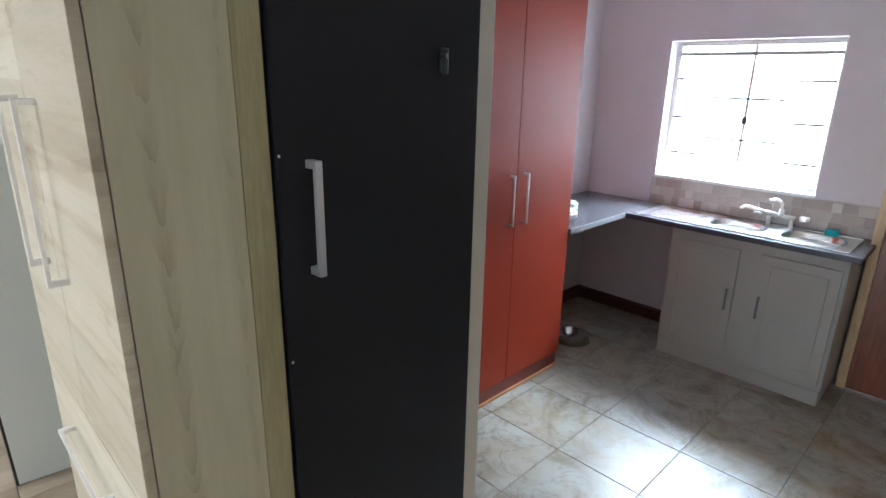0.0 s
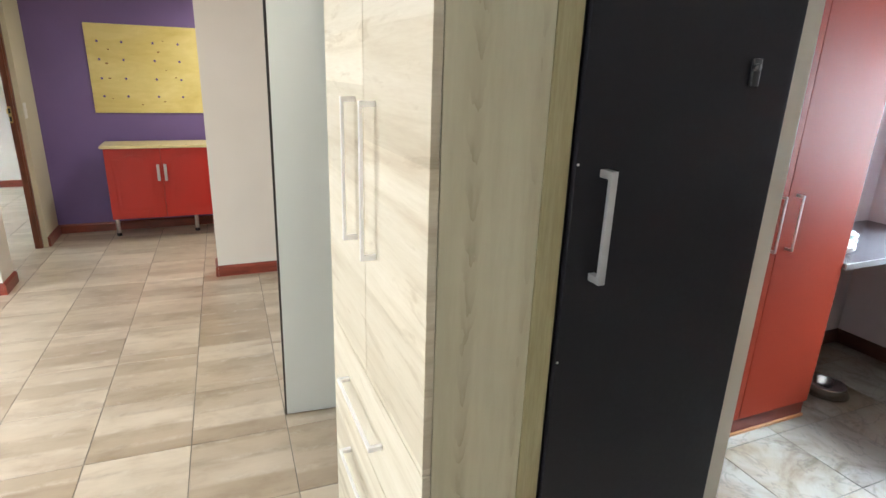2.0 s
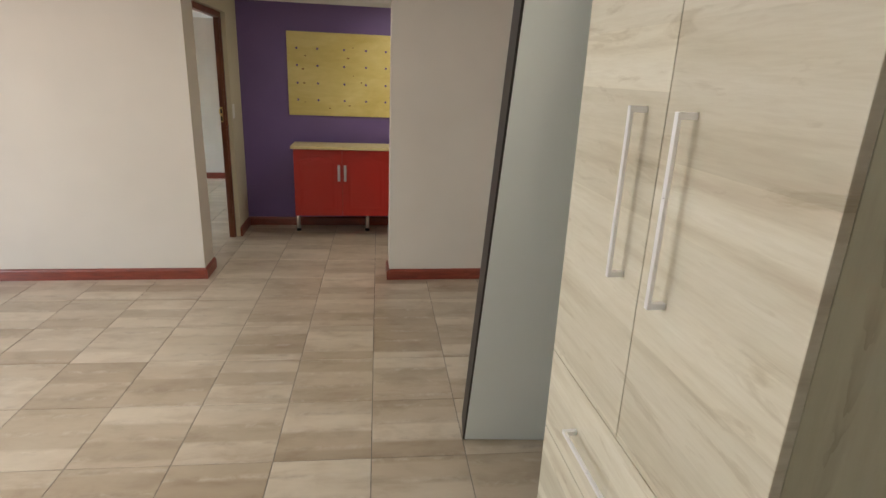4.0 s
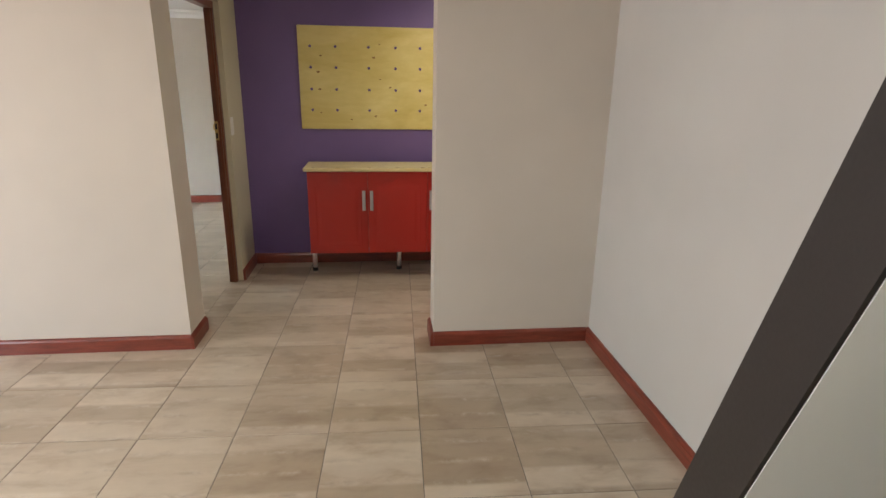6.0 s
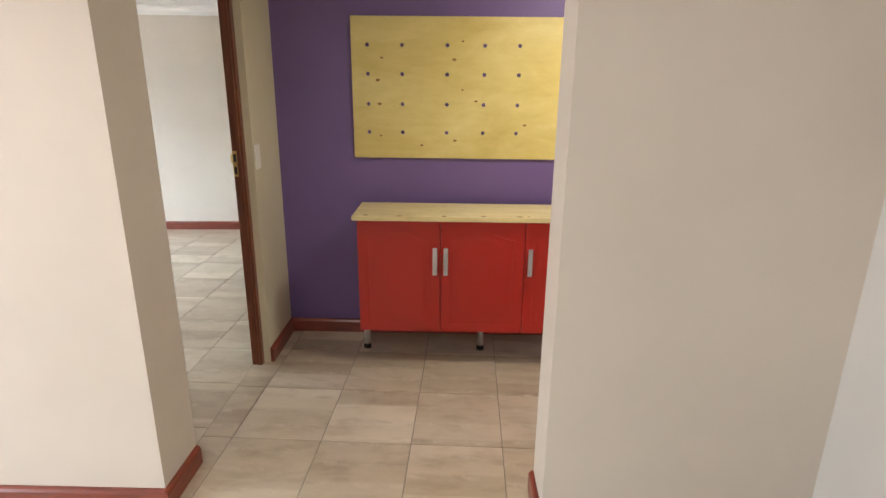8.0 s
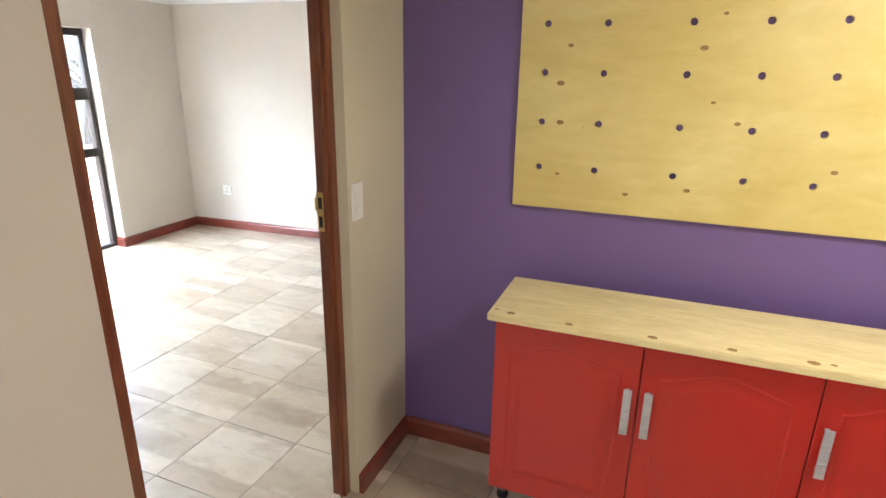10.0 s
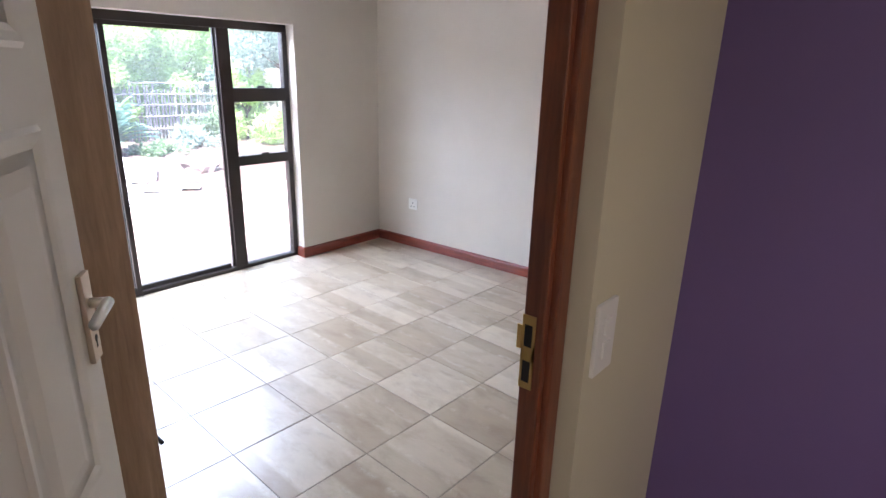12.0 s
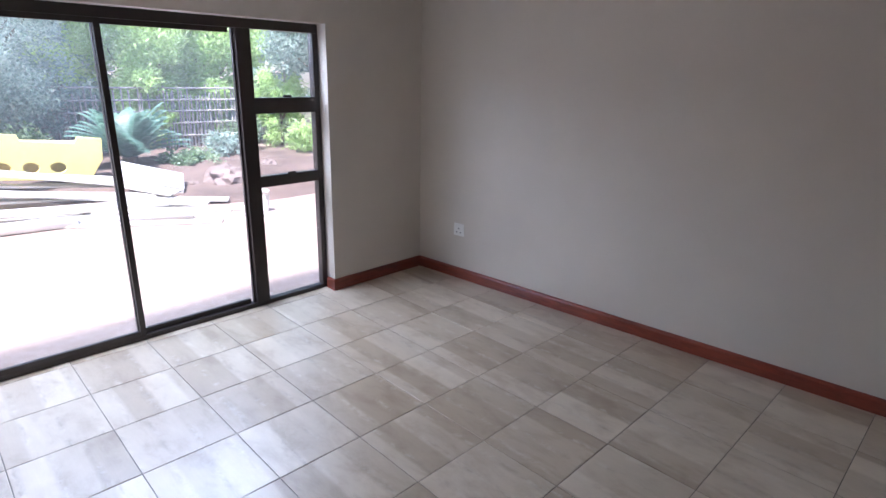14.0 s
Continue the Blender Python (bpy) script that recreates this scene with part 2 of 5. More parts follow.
def oak_side_mat():
    """Olive-beige oak print with upright grain and one wavy figure column."""
    m = bpy.data.materials.new("pale_oak_vertical")
    t, n, l, b = nodes_of(m)
    co = n.new("ShaderNodeTexCoord").outputs["Object"]
    sep = n.new("ShaderNodeSeparateXYZ")
    l.new(co, sep.inputs[0])
    sway = noise_of(n, l, co, 1.0, 3, 0.5, 0.0, (0.01, 0.01, 2.2))
    grit = noise_of(n, l, co, 1.0, 3, 0.5, 0.0, (30.0, 30.0, 9.0))
    # a chain of nested arches runs up the board, with a fainter one near its edge
    figure = []
    for centre, width, pitch, depth in ((-0.037, 0.012, 11.0, 0.6), (0.088, 0.008, 5.0, 0.35)):
        u = math_node(n, l, "SUBTRACT", math_node(n, l, "MULTIPLY_ADD", sway, 0.02, sep.outputs["X"]), centre + 0.01)
        u = math_node(n, l, "DIVIDE", u, width)
        uu = math_node(n, l, "MULTIPLY", u, u)
        ring = math_node(n, l, "MULTIPLY_ADD", sep.outputs["Z"], pitch, math_node(n, l, "MULTIPLY_ADD", grit, 3.2, math_node(n, l, "MULTIPLY", uu, -0.35)))
        saw = ramp(n, [(0.0, (0.95, 0.95, 0.95)), (0.12, (0.75, 0.75, 0.75)), (0.6, (0.15, 0.15, 0.15)), (1.0, (0.05, 0.05, 0.05))])
        l.new(math_node(n, l, "FRACT", ring), saw.inputs["Fac"])
        fall = math_node(n, l, "POWER", 2.718, math_node(n, l, "MULTIPLY", uu, -0.8))
        figure.append(math_node(n, l, "MULTIPLY", math_node(n, l, "MULTIPLY", fall, math_node(n, l, "MULTIPLY_ADD", saw.outputs["Color"], 0.75, 0.25)), depth))
    col = math_node(n, l, "ADD", *figure)
    g1 = noise_of(n, l, co, 1.6, 4, 0.5, 0.4, (7, 7, 0.5))
    base = ramp(n, [(0.3, (0.52, 0.50, 0.365)), (0.7, (0.62, 0.60, 0.465))])
    l.new(g1, base.inputs["Fac"])
    g2 = noise_of(n, l, co, 9, 5, 0.65, 0.2, (9, 9, 0.9))
    c = mixc(n, l, col, base.outputs["Color"], (0.30, 0.25, 0.15))
    fine = ramp(n, [(0.3, (0.92, 0.91, 0.88)), (0.6, (1, 1, 1))])
    l.new(g2, fine.inputs["Fac"])
    c = mixc(n, l, 0.8, c, fine.outputs["Color"], "MULTIPLY")
    l.new(c, b.inputs["Base Color"])
    b.inputs["Roughness"].default_value = 0.42
    bump_of(n, l, b, g2, 0.05, 0.001)
    return m


M_OAKV = oak_side_mat()
M_OAKE = wood("olive_edge", (0.34, 0.31, 0.17), (0.46, 0.43, 0.26), (9, 9, 0.7), 3, 0.45)
M_BLACK = paint("black_board", (0.012, 0.012, 0.018), 0.5, 90, 0.1, 0.08, 0, 0.3)
M_WHITE = paint("white_melamine", (0.80, 0.86, 0.86), 0.45, 120, 0.05, 0.02)
M_WARM = paint("cream_edge", (0.55, 0.52, 0.46), 0.5, 120, 0.05, 0.02)
M_DARK = paint("dark_brown_edge", (0.022, 0.018, 0.017), 0.5, 120, 0.1, 0.08)
M_CHROME = paint("brushed_chrome", (0.95, 0.94, 0.92), 0.34, 400, 0.05, 0.03, 1.0)
# chrome only partly metallic; the bright daylight it reflects is in the near-white
M_HANDLE = paint("handle_metal_bright_reflection", (0.92, 0.92, 0.94), 0.3, 60, 0.03, 0.05, 0.4)
M_STEEL = paint("sink_steel", (0.66, 0.66, 0.66), 0.25, 300, 0.05, 0.04, 1.0)
M_ALU = paint("bronze_aluminium", (0.024, 0.017, 0.015), 0.42, 200, 0.06, 0.08)
M_DOOR = paint("door_white_paint", (0.66, 0.63, 0.58), 0.38, 160, 0.1, 0.03)
M_OAKD = wood("wardrobe_brown_wood", (0.30, 0.19, 0.115), (0.48, 0.325, 0.21), (9, 9, 0.8), 3, 0.42)
M_BRASS = paint("brass", (0.60, 0.42, 0.16), 0.3, 300, 0.05, 0.05, 1.0)
M_PLASTIC = paint("white_plastic", (0.78, 0.77, 0.73), 0.3, 100, 0.0, 0.01)
M_KCAB = paint("kitchen_grey_paint_and_transom_shade", (0.36, 0.35, 0.33), 0.5, 120, 0.12, 0.05)
M_CTOP = paint("counter_grey_laminate", (0.11, 0.11, 0.125), 0.25, 220, 0.05, 0.12)
M_CTRIM_LIT = paint("counter_edge_alu_lit", (0.45, 0.46, 0.48), 0.35, 200, 0.05, 0.05, 0.6)
M_CEDGE = paint("counter_edge_slate", (0.055, 0.055, 0.075), 0.35, 200, 0.05, 0.08)
M_RUBBER_AND_HOLES = paint("black_rubber_and_hole_shade", (0.015, 0.015, 0.015), 0.6, 100, 0.0, 0.05)


# ---- building helpers ----
def box(bm, x0, x1, y0, y1, z0, z1, bev=0.0):
    """An upright block added to bm, its edges rounded by bev."""
    m = Matrix.LocRotScale(((x0 + x1) / 2, (y0 + y1) / 2, (z0 + z1) / 2), None, (abs(x1 - x0), abs(y1 - y0), abs(z1 - z0)))
    made = bmesh.ops.create_cube(bm, size=1, matrix=m)["verts"]
    if bev:
        edges = list({e for v in made for e in v.link_edges})
        bmesh.ops.bevel(bm, geom=edges, offset=bev, segments=2, affect="EDGES", profile=0.7)
    return made


def rod(bm, a, b, r, seg=12, r2=None, caps=True):
    """A round bar from a to b."""
    a, b = Vector(a), Vector(b)
    d = b - a
    m = Matrix.Translation((a + b) / 2) @ d.to_track_quat("Z", "Y").to_matrix().to_4x4()
    return bmesh.ops.create_cone(bm, cap_ends=caps, segments=seg, radius1=r, radius2=r if r2 is None else r2, depth=d.length, matrix=m)["verts"]


def bulb(bm, c, rx, ry, rz, seg=12):
    return bmesh.ops.create_uvsphere(bm, u_segments=seg, v_segments=max(6, seg // 2), radius=1,
                                     matrix=Matrix.LocRotScale(c, None, (rx, ry, rz)))["verts"]


def mesh_of(name, bm, material, smooth=False):
    me = bpy.data.meshes.new(name)
    bmesh.ops.recalc_face_normals(bm, faces=bm.faces[:])
    bm.to_mesh(me)
    bm.free()
    for mt in material if isinstance(material, (list, tuple)) else [material]:
        me.materials.append(mt)
    if smooth:
        for p in me.polygons:
            p.use_smooth = True
    return me


def part(name, bm, material, parent, label="", smooth=False):
    ob = new(name, mesh_of(name, bm, material, smooth))
    ob.parent = parent
    if label:
        ob["label"] = label
    return ob


def thing(name, label, category, at=(0, 0, 0), turn=0, group="", kind=""):
    ob = new(name)
    ob.matrix_world = pose(*at, 0, 0, turn)
    return tagged(ob, label, category, group, kind)


def one(name, bm, material, label, category, at=(0, 0, 0), turn=0, group="", kind="", smooth=False):
    ob = new(name, mesh_of(name, bm, material, smooth))
    ob.matrix_world = pose(*at, 0, 0, turn)
    return tagged(ob, label, category, group, kind)


def slab(name, boxes, material, label, category="wall"):
    bm = bmesh.new()
    for b in boxes:
        box(bm, *b)
    return one(name, bm, material, label, category, kind="structure")


# ---- large structure ----
CEIL = 2.33
FACE_L, BACK_L = 4.615, 4.888       # wall left of the passage
LEFTX = -1.537                    # end of that wall
DW0, DW1 = -1.604, -1.505         # door wall, room face and hall face
PURPLE = 6.268
PIL0, PIL1, PILX = 4.547, 4.765, -0.078
RIGHT = 0.915
KN, KW = 2.02, 3.76               # kitchen back wall and window wall
RX0, RY1 = -5.215, 8.775           # room: patio wall face, far wall face
T = 2.42

slab("wall_passage_left", [(-5.5, LEFTX, FACE_L, BACK_L, -0.02, T)], M_WALL, "beige painted wall beside the passage")
slab("wall_door", [(DW0, DW1, 5.812, PURPLE, -0.02, T), (DW0, DW1, BACK_L, 5.812, 2.086, T)], M_CREAM, "beige painted wall with the doorway")
slab("wall_purple", [(DW0, 1.35, PURPLE, 6.41, -0.02, T)], M_PURPLE, "deep purple painted feature wall of the passage")
slab("wall_pillar", [(PILX, 1.2, PIL0, PIL1, -0.02, T)], M_WALL, "beige painted wall end beside the passage")
slab("wall_passage_end", [(1.2, 1.35, PIL0, PURPLE, -0.02, T)], M_WALL, "beige painted wall closing the passage")
slab("wall_right", [(RIGHT, 1.055, KN, PIL0, -0.02, T)], M_WALL_COOL, "painted side wall of the living space, cooler light in its colour")
slab("wall_kitchen_back", [(1.055, 3.96, KN, 2.16, -0.02, T)], M_LILAC, "lilac painted kitchen wall behind the counter")
WY0, WY1, WZ0, WZ1 = 0.565, 1.512, 1.035, 1.89
slab("wall_kitchen_window", [(KW, 3.96, WY1, KN, -0.02, T), (KW, 3.96, 0.2, WY0, -0.02, T), (KW, 3.96, WY0, WY1, -0.02, WZ0),
                             (KW, 3.96, WY0, WY1, WZ1, T), (KW, 3.96, -1.6, 0.2, 2.05, T), (KW, 3.96, -1.6, -0.75, -0.02, 2.05)],
     M_LILAC, "lilac painted kitchen wall with the window")
slab("wall_south", [(-5.5, 3.96, -1.75, -1.6, -0.02, T)], M_WALL, "beige painted wall behind the walker")
# unseen wall; its opening is assumed, to let in the light from the west
slab("wall_living_west", [(-5.5, -5.35, -1.6, 0.0, -0.02, T), (-5.5, -5.35, 3.2, FACE_L, -0.02, T), (-5.5, -5.35, 0.0, 3.2, 2.15, T)],
     M_WALL, "beige painted wall with an assumed wide opening to the yard")
PY0, PY1, PZ1 = 5.0, 7.86, 1.965
slab("wall_patio", [(-5.42, RX0, PY1, 9.1, -0.02, T), (-5.42, RX0, BACK_L, PY0, -0.02, T), (-5.42, RX0, PY0, PY1, PZ1, T)],
     M_WALL, "beige painted wall round the patio door")
bm = bmesh.new()
box(bm, -0.3, 3.9, 0, 0.14, -0.02, T)
one("wall_room_far", bm, M_WALL, "beige painted far wall of the empty room", "wall", (RX0, RY1, 0), 2.8, kind="structure")
slab("wall_room_east", [(DW0, DW1, 6.41, 9.1, -0.02, T)], M_WALL, "beige painted wall of the empty room")
slab("ceiling", [(-5.5, 3.96, -1.75, 9.2, CEIL, CEIL + 0.1)], M_CEIL, "white painted ceiling board", "ceiling")


# ---- floors, skirting ----
def skirting(name, runs, label, material=M_SKIRT):
    """Skirting boards with a rounded top edge; each run is (x0, y0, x1, y1), the wall on the left of its way."""
    bm = bmesh.new()
    for x0, y0, x1, y1 in runs:
        d = Vector((x1 - x0, y1 - y0, 0))
        n = Vector((d.y, -d.x, 0)).normalized() * 0.02
        prof = [(0, 0), (1, 0), (1, 0.072), (0.75, 0.083), (0.35, 0.089), (0, 0.089)]
        a = [bm.verts.new((x0 + n.x * u, y0 + n.y * u, z)) for u, z in prof]
        b = [bm.verts.new((x1 + n.x * u, y1 + n.y * u, z)) for u, z in prof]
        for k in range(6):
            bm.faces.new((a[k], a[(k + 1) % 6], b[(k + 1) % 6], b[k]))
        bm.faces.new(a)
        bm.faces.new(b[::-1])
    return one(name, bm, material, label, "skirting", kind="structure")


skirting("baseboard_passage_left", [(-5.34, FACE_L, LEFTX - 0.001, FACE_L), (LEFTX, FACE_L - 0.021, LEFTX, BACK_L - 0.002)], "red-brown wooden skirting board on the beige wall")
skirting("baseboard_door_wall", [(DW1, 5.814, DW1, PURPLE - 0.021)], "red-brown wooden skirting beside the door frame")
skirting("baseboard_purple", [(DW1, PURPLE, 1.2, PURPLE)], "red-brown wooden skirting on the purple wall")
skirting("baseboard_pillar", [(PILX, PIL1, PILX, PIL0 - 0.021), (PILX + 0.001, PIL0, RIGHT - 0.021, PIL0)], "red-brown wooden skirting round the wall end")
skirting("baseboard_right", [(RIGHT, PIL0, RIGHT, 2.55)], "red-brown wooden skirting on the pale side wall")
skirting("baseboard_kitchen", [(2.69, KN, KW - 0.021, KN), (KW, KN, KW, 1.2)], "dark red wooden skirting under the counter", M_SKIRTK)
far = skirting("baseboard_room_far", [(0.021, 0, 3.56, 0)], "red-brown wooden skirting in the empty room")
far.matrix_world = pose(RX0, RY1, 0, 0, 0, 2.8)
skirting("baseboard_patio", [(RX0, PY1 - 0.021, RX0, RY1 - 0.001), (-5.30, PY1, RX0 - 0.001, PY1)], "red-brown wooden skirting beside the patio door")


def tile_bmesh(sx, sy):
    """One tile, its top at z = 0 with a small arris, centred on the origin."""
    bm = bmesh.new()
    hx, hy = sx / 2 - 0.0018, sy / 2 - 0.0018
    ring = ((-1, -1), (1, -1), (1, 1), (-1, 1))
    lo = [bm.verts.new((u * hx, v * hy, -0.012)) for u, v in ring]
    md = [bm.verts.new((u * hx, v * hy, -0.0012)) for u, v in ring]
    up = [bm.verts.new((u * (hx - 0.0015), v * (hy - 0.0015), 0)) for u, v in ring]
    for k in range(4):
        j = (k + 1) % 4
        bm.faces.new((lo[k], lo[j], md[j], md[k]))
        bm.faces.new((md[k], md[j], up[j], up[k]))
    bm.faces.new(up)
    return bm


def floor(name, rects, at, turn, sx, sy, material, label, limits):
    """A screed with tiles that stand proud of recessed joints; each tile is a piece of its own.
    limits(x, y) gives the stretch (x0, x1, y0, y1) to which a tile centred there is cut, or None."""
    bm = bmesh.new()
    for x0, x1, y0, y1 in rects:
        box(bm, x0, x1, y0, y1, -0.05, -0.003)
    base = one(name, bm, M_GROUT, label, "floor", kind="structure")
    me = mesh_of("tile", tile_bmesh(sx, sy), material)
    rnd = random.Random(name)
    grid = pose(at[0], at[1], 0, 0, 0, turn)
    reach = (abs(sx) + abs(sy)) / 2
    for i in range(-24, 25):
        for j in range(-24, 25):
            c = grid @ Vector(((i + 0.5) * sx, (j + 0.5) * sy, 0))
            half = 0 if rnd.random() < 0.5 else 180
            tilt = (rnd.uniform(-0.0006, 0), rnd.uniform(-0.05, 0.05), rnd.uniform(-0.05, 0.05))
            lim = limits(c.x, c.y)
            if not lim:
                continue
            x0, x1, y0, y1 = lim
            w = pose(c.x, c.y, tilt[0], tilt[1], tilt[2], turn + half)
            data = me
            if c.x - reach < x0 or c.x + reach > x1 or c.y - reach < y0 or c.y + reach > y1:
                bm = tile_bmesh(sx, sy)
                bm.transform(w)
                for co, no in (((x0, 0, 0), (-1, 0, 0)), ((x1, 0, 0), (1, 0, 0)), ((0, y0, 0), (0, -1, 0)), ((0, y1, 0), (0, 1, 0))):
                    bmesh.ops.bisect_plane(bm, geom=bm.verts[:] + bm.edges[:] + bm.faces[:], plane_co=co, plane_no=no, clear_outer=True)
                bm.transform(w.inverted())
                if not bm.faces:
                    bm.free()
                    continue
                data = mesh_of("tile", bm, material)
            ob = new("tile", data)
            ob.parent = base
            ob.matrix_world = w
    return base


def living_limits(x, y):
    if y > FACE_L and (x < LEFTX - 0.2 or x > PILX + 0.2 and y < PIL1):
        return None
    if x < -4.5 or x > 1.4 or y < -1.8 or y > PURPLE + 0.2 or (x > RIGHT + 0.2 and 2.2 < y < PIL1):
        return None
    return (-4.3 if y < FACE_L else -1.6, 1.18 if y < KN + 0.1 else 1.2 if y > PIL1 - 0.1 else RIGHT + 0.1, -1.6, PURPLE + 0.05)


def within(x0, x1, y0, y1):
    return lambda x, y: (x0, x1, y0, y1) if x0 - 0.25 < x < x1 + 0.25 and y0 - 0.25 < y < y1 + 0.25 else None


floor("floor_living", [(-4.3, 1.18, -1.6, FACE_L), (-1.6, 1.2, FACE_L, PURPLE)], (-0.262, 2.305), -1.7, 0.4255, 0.455, M_TILE,
      "beige worn-plank-print ceramic tile floor", living_limits)
floor("floor_room", [(-5.42, -1.602, BACK_L, 9.1)], (-3.59, 6.437), -1.3, 0.4165, 0.4165, M_TILE,
      "beige worn-plank-print tile floor of the empty room", within(-5.42, -1.602, BACK_L, 9.1))
floor("floor_kitchen", [(1.19, KW, -1.6, KN)], (2.415, 0.605), 0, 0.405, 0.405, M_TILEK,
      "glossy stone-look kitchen floor tiles", within(1.183, KW, -1.6, KN))
bm = bmesh.new()
box(bm, -5.5, -4.3, -1.6, FACE_L, -0.05, -0.001)
one("floor_living_far", bm, M_TILE, "beige tile floor along the yard side", "floor", kind="structure")


# ---- living side and kitchen ----
def bar_handle(length, stand=0.03, w=0.012):
    """A square D-handle along z, its feet at y = 0, standing off towards -y."""
    bm = bmesh.new()
    box(bm, -w / 2, w / 2, -stand - w * 0.6, -stand, 0, length, 0.0015)
    for z in (0.0, length - w):
        box(bm, -w / 2, w / 2, -stand - 0.001, 0.0, z, z + w, 0.001)
    return bm


def plank_doors_mat():
    """Pale oak print with planks laid across, each plank of its own tone."""
    m = bpy.data.materials.new("pale_oak_planks")
    t, n, l, b = nodes_of(m)
    co = n.new("ShaderNodeTexCoord").outputs["Object"]
    br = n.new("ShaderNodeTexBrick")
    br.inputs["Scale"].default_value = 1.0
    br.inputs["Brick Width"].default_value, br.inputs["Row Height"].default_value = 7.0, 0.125
    br.inputs["Mortar Size"].default_value = 0.0
    br.offset = 0.37
    br.inputs["Color1"].default_value, br.inputs["Color2"].default_value = (0.0, 0.0, 0.0, 1), (1, 1, 1, 1)
    sep = n.new("ShaderNodeSeparateXYZ")
    comb = n.new("ShaderNodeCombineXYZ")
    l.new(co, sep.inputs[0])
    l.new(sep.outputs["Y"], comb.inputs["X"])
    l.new(sep.outputs["Z"], comb.inputs["Y"])
    l.new(comb.outputs[0], br.inputs["Vector"])
    g = noise_of(n, l, co, 2.6, 4, 0.5, 0.2, (1, 0.5, 8.5))
    g2 = noise_of(n, l, co, 11.0, 5, 0.65, 0.5, (1, 1, 12))
    streak = ramp(n, [(0.24, (0.50, 0.445, 0.345)), (0.38, (0.58, 0.54, 0.43)), (0.47, (0.635, 0.60, 0.49)), (0.7, (0.68, 0.65, 0.55))])
    l.new(g, streak.inputs["Fac"])
    tone = ramp(n, [(0.0, (0.84, 0.82, 0.79)), (0.5, (0.97, 0.96, 0.95)), (1.0, (1.06, 1.05, 1.04))])
    l.new(br.outputs["Color"], tone.inputs["Fac"])
    c = mixc(n, l, 1.0, streak.outputs["Color"], tone.outputs["Color"], "MULTIPLY")
    fine = ramp(n, [(0.3, (0.9, 0.88, 0.85)), (0.6, (1, 1, 1))])
    l.new(g2, fine.inputs["Fac"])
    c = mixc(n, l, 0.8, c, fine.outputs["Color"], "MULTIPLY")
    # darker feathered figure in some of the planks
    feather = ramp(n, [(0.58, (1, 1, 1)), (0.66, (0.80, 0.77, 0.72)), (0.74, (0.90, 0.88, 0.85))])
    l.new(noise_of(n, l, co, 3.0, 5, 0.6, 0.6, (1, 1.1, 6.0)), feather.inputs["Fac"])
    c = mixc(n, l, 0.9, c, feather.outputs["Color"], "MULTIPLY")
    l.new(c, b.inputs["Base Color"])
    b.inputs["Roughness"].default_value = 0.38
    bump_of(n, l, b, g2, 0.08, 0.001)
    return m


M_OAKP = plank_doors_mat()


def oak_cupboard():
    """Tall cupboard, front towards -x at x = 0.276, side towards the walker at y = 0.79."""
    top = thing("tall_cupboard", "tall pale oak-look cupboard with bar handles and drawers", "cupboard", (0.40, 1.23, 0))
    def add(name, bm, mat, parent=top, label=""):
        bmesh.ops.translate(bm, verts=bm.verts, vec=(-0.40, -1.23, 0))
        return part(name, bm, mat, parent, label)
    bm = bmesh.new()
    box(bm, 0.297, 0.508, 0.791, 1.668, 0.0, 2.2, 0.002)
    add("carcass", bm, M_OAKV)
    bm = bmesh.new()
    box(bm, 0.509, 0.564, 0.789, 1.668, 0.0, 2.2, 0.002)
    add("edge_strip", bm, M_OAKE, label="darker olive edge strip")
    for y0, y1, hy in ((0.790, 1.2285, 1.13), (1.2315, 1.668, 1.31)):
        bm = bmesh.new()
        box(bm, 0.276, 0.295, y0, y1, 0.858, 2.198, 0.0025)
        d = add("door", bm, M_OAKP)
        hb = bar_handle(0.37, 0.03, 0.013)
        bmesh.ops.transform(hb, matrix=pose(0.276, hy, 1.225, 0, 0, -90), verts=hb.verts)
        add("handle", hb, M_HANDLE, d, "bright chrome bar handle")
    for z0, z1, zh in ((0.592, 0.854, 0.725), (0.327, 0.588, 0.46), (0.062, 0.323, 0.195)):
        bm = bmesh.new()
        box(bm, 0.276, 0.295, 0.790, 1.668, z0, z1, 0.0025)
        d = add("drawer", bm, M_OAKP)
        hb = bar_handle(0.37, 0.03, 0.013)
        bmesh.ops.transform(hb, matrix=pose(0.276, 1.445, zh, 0, 0, -90) @ pose(0, 0, 0, 0, 90, 0), verts=hb.verts)
        add("handle", hb, M_HANDLE, d, "bright chrome bar handle")


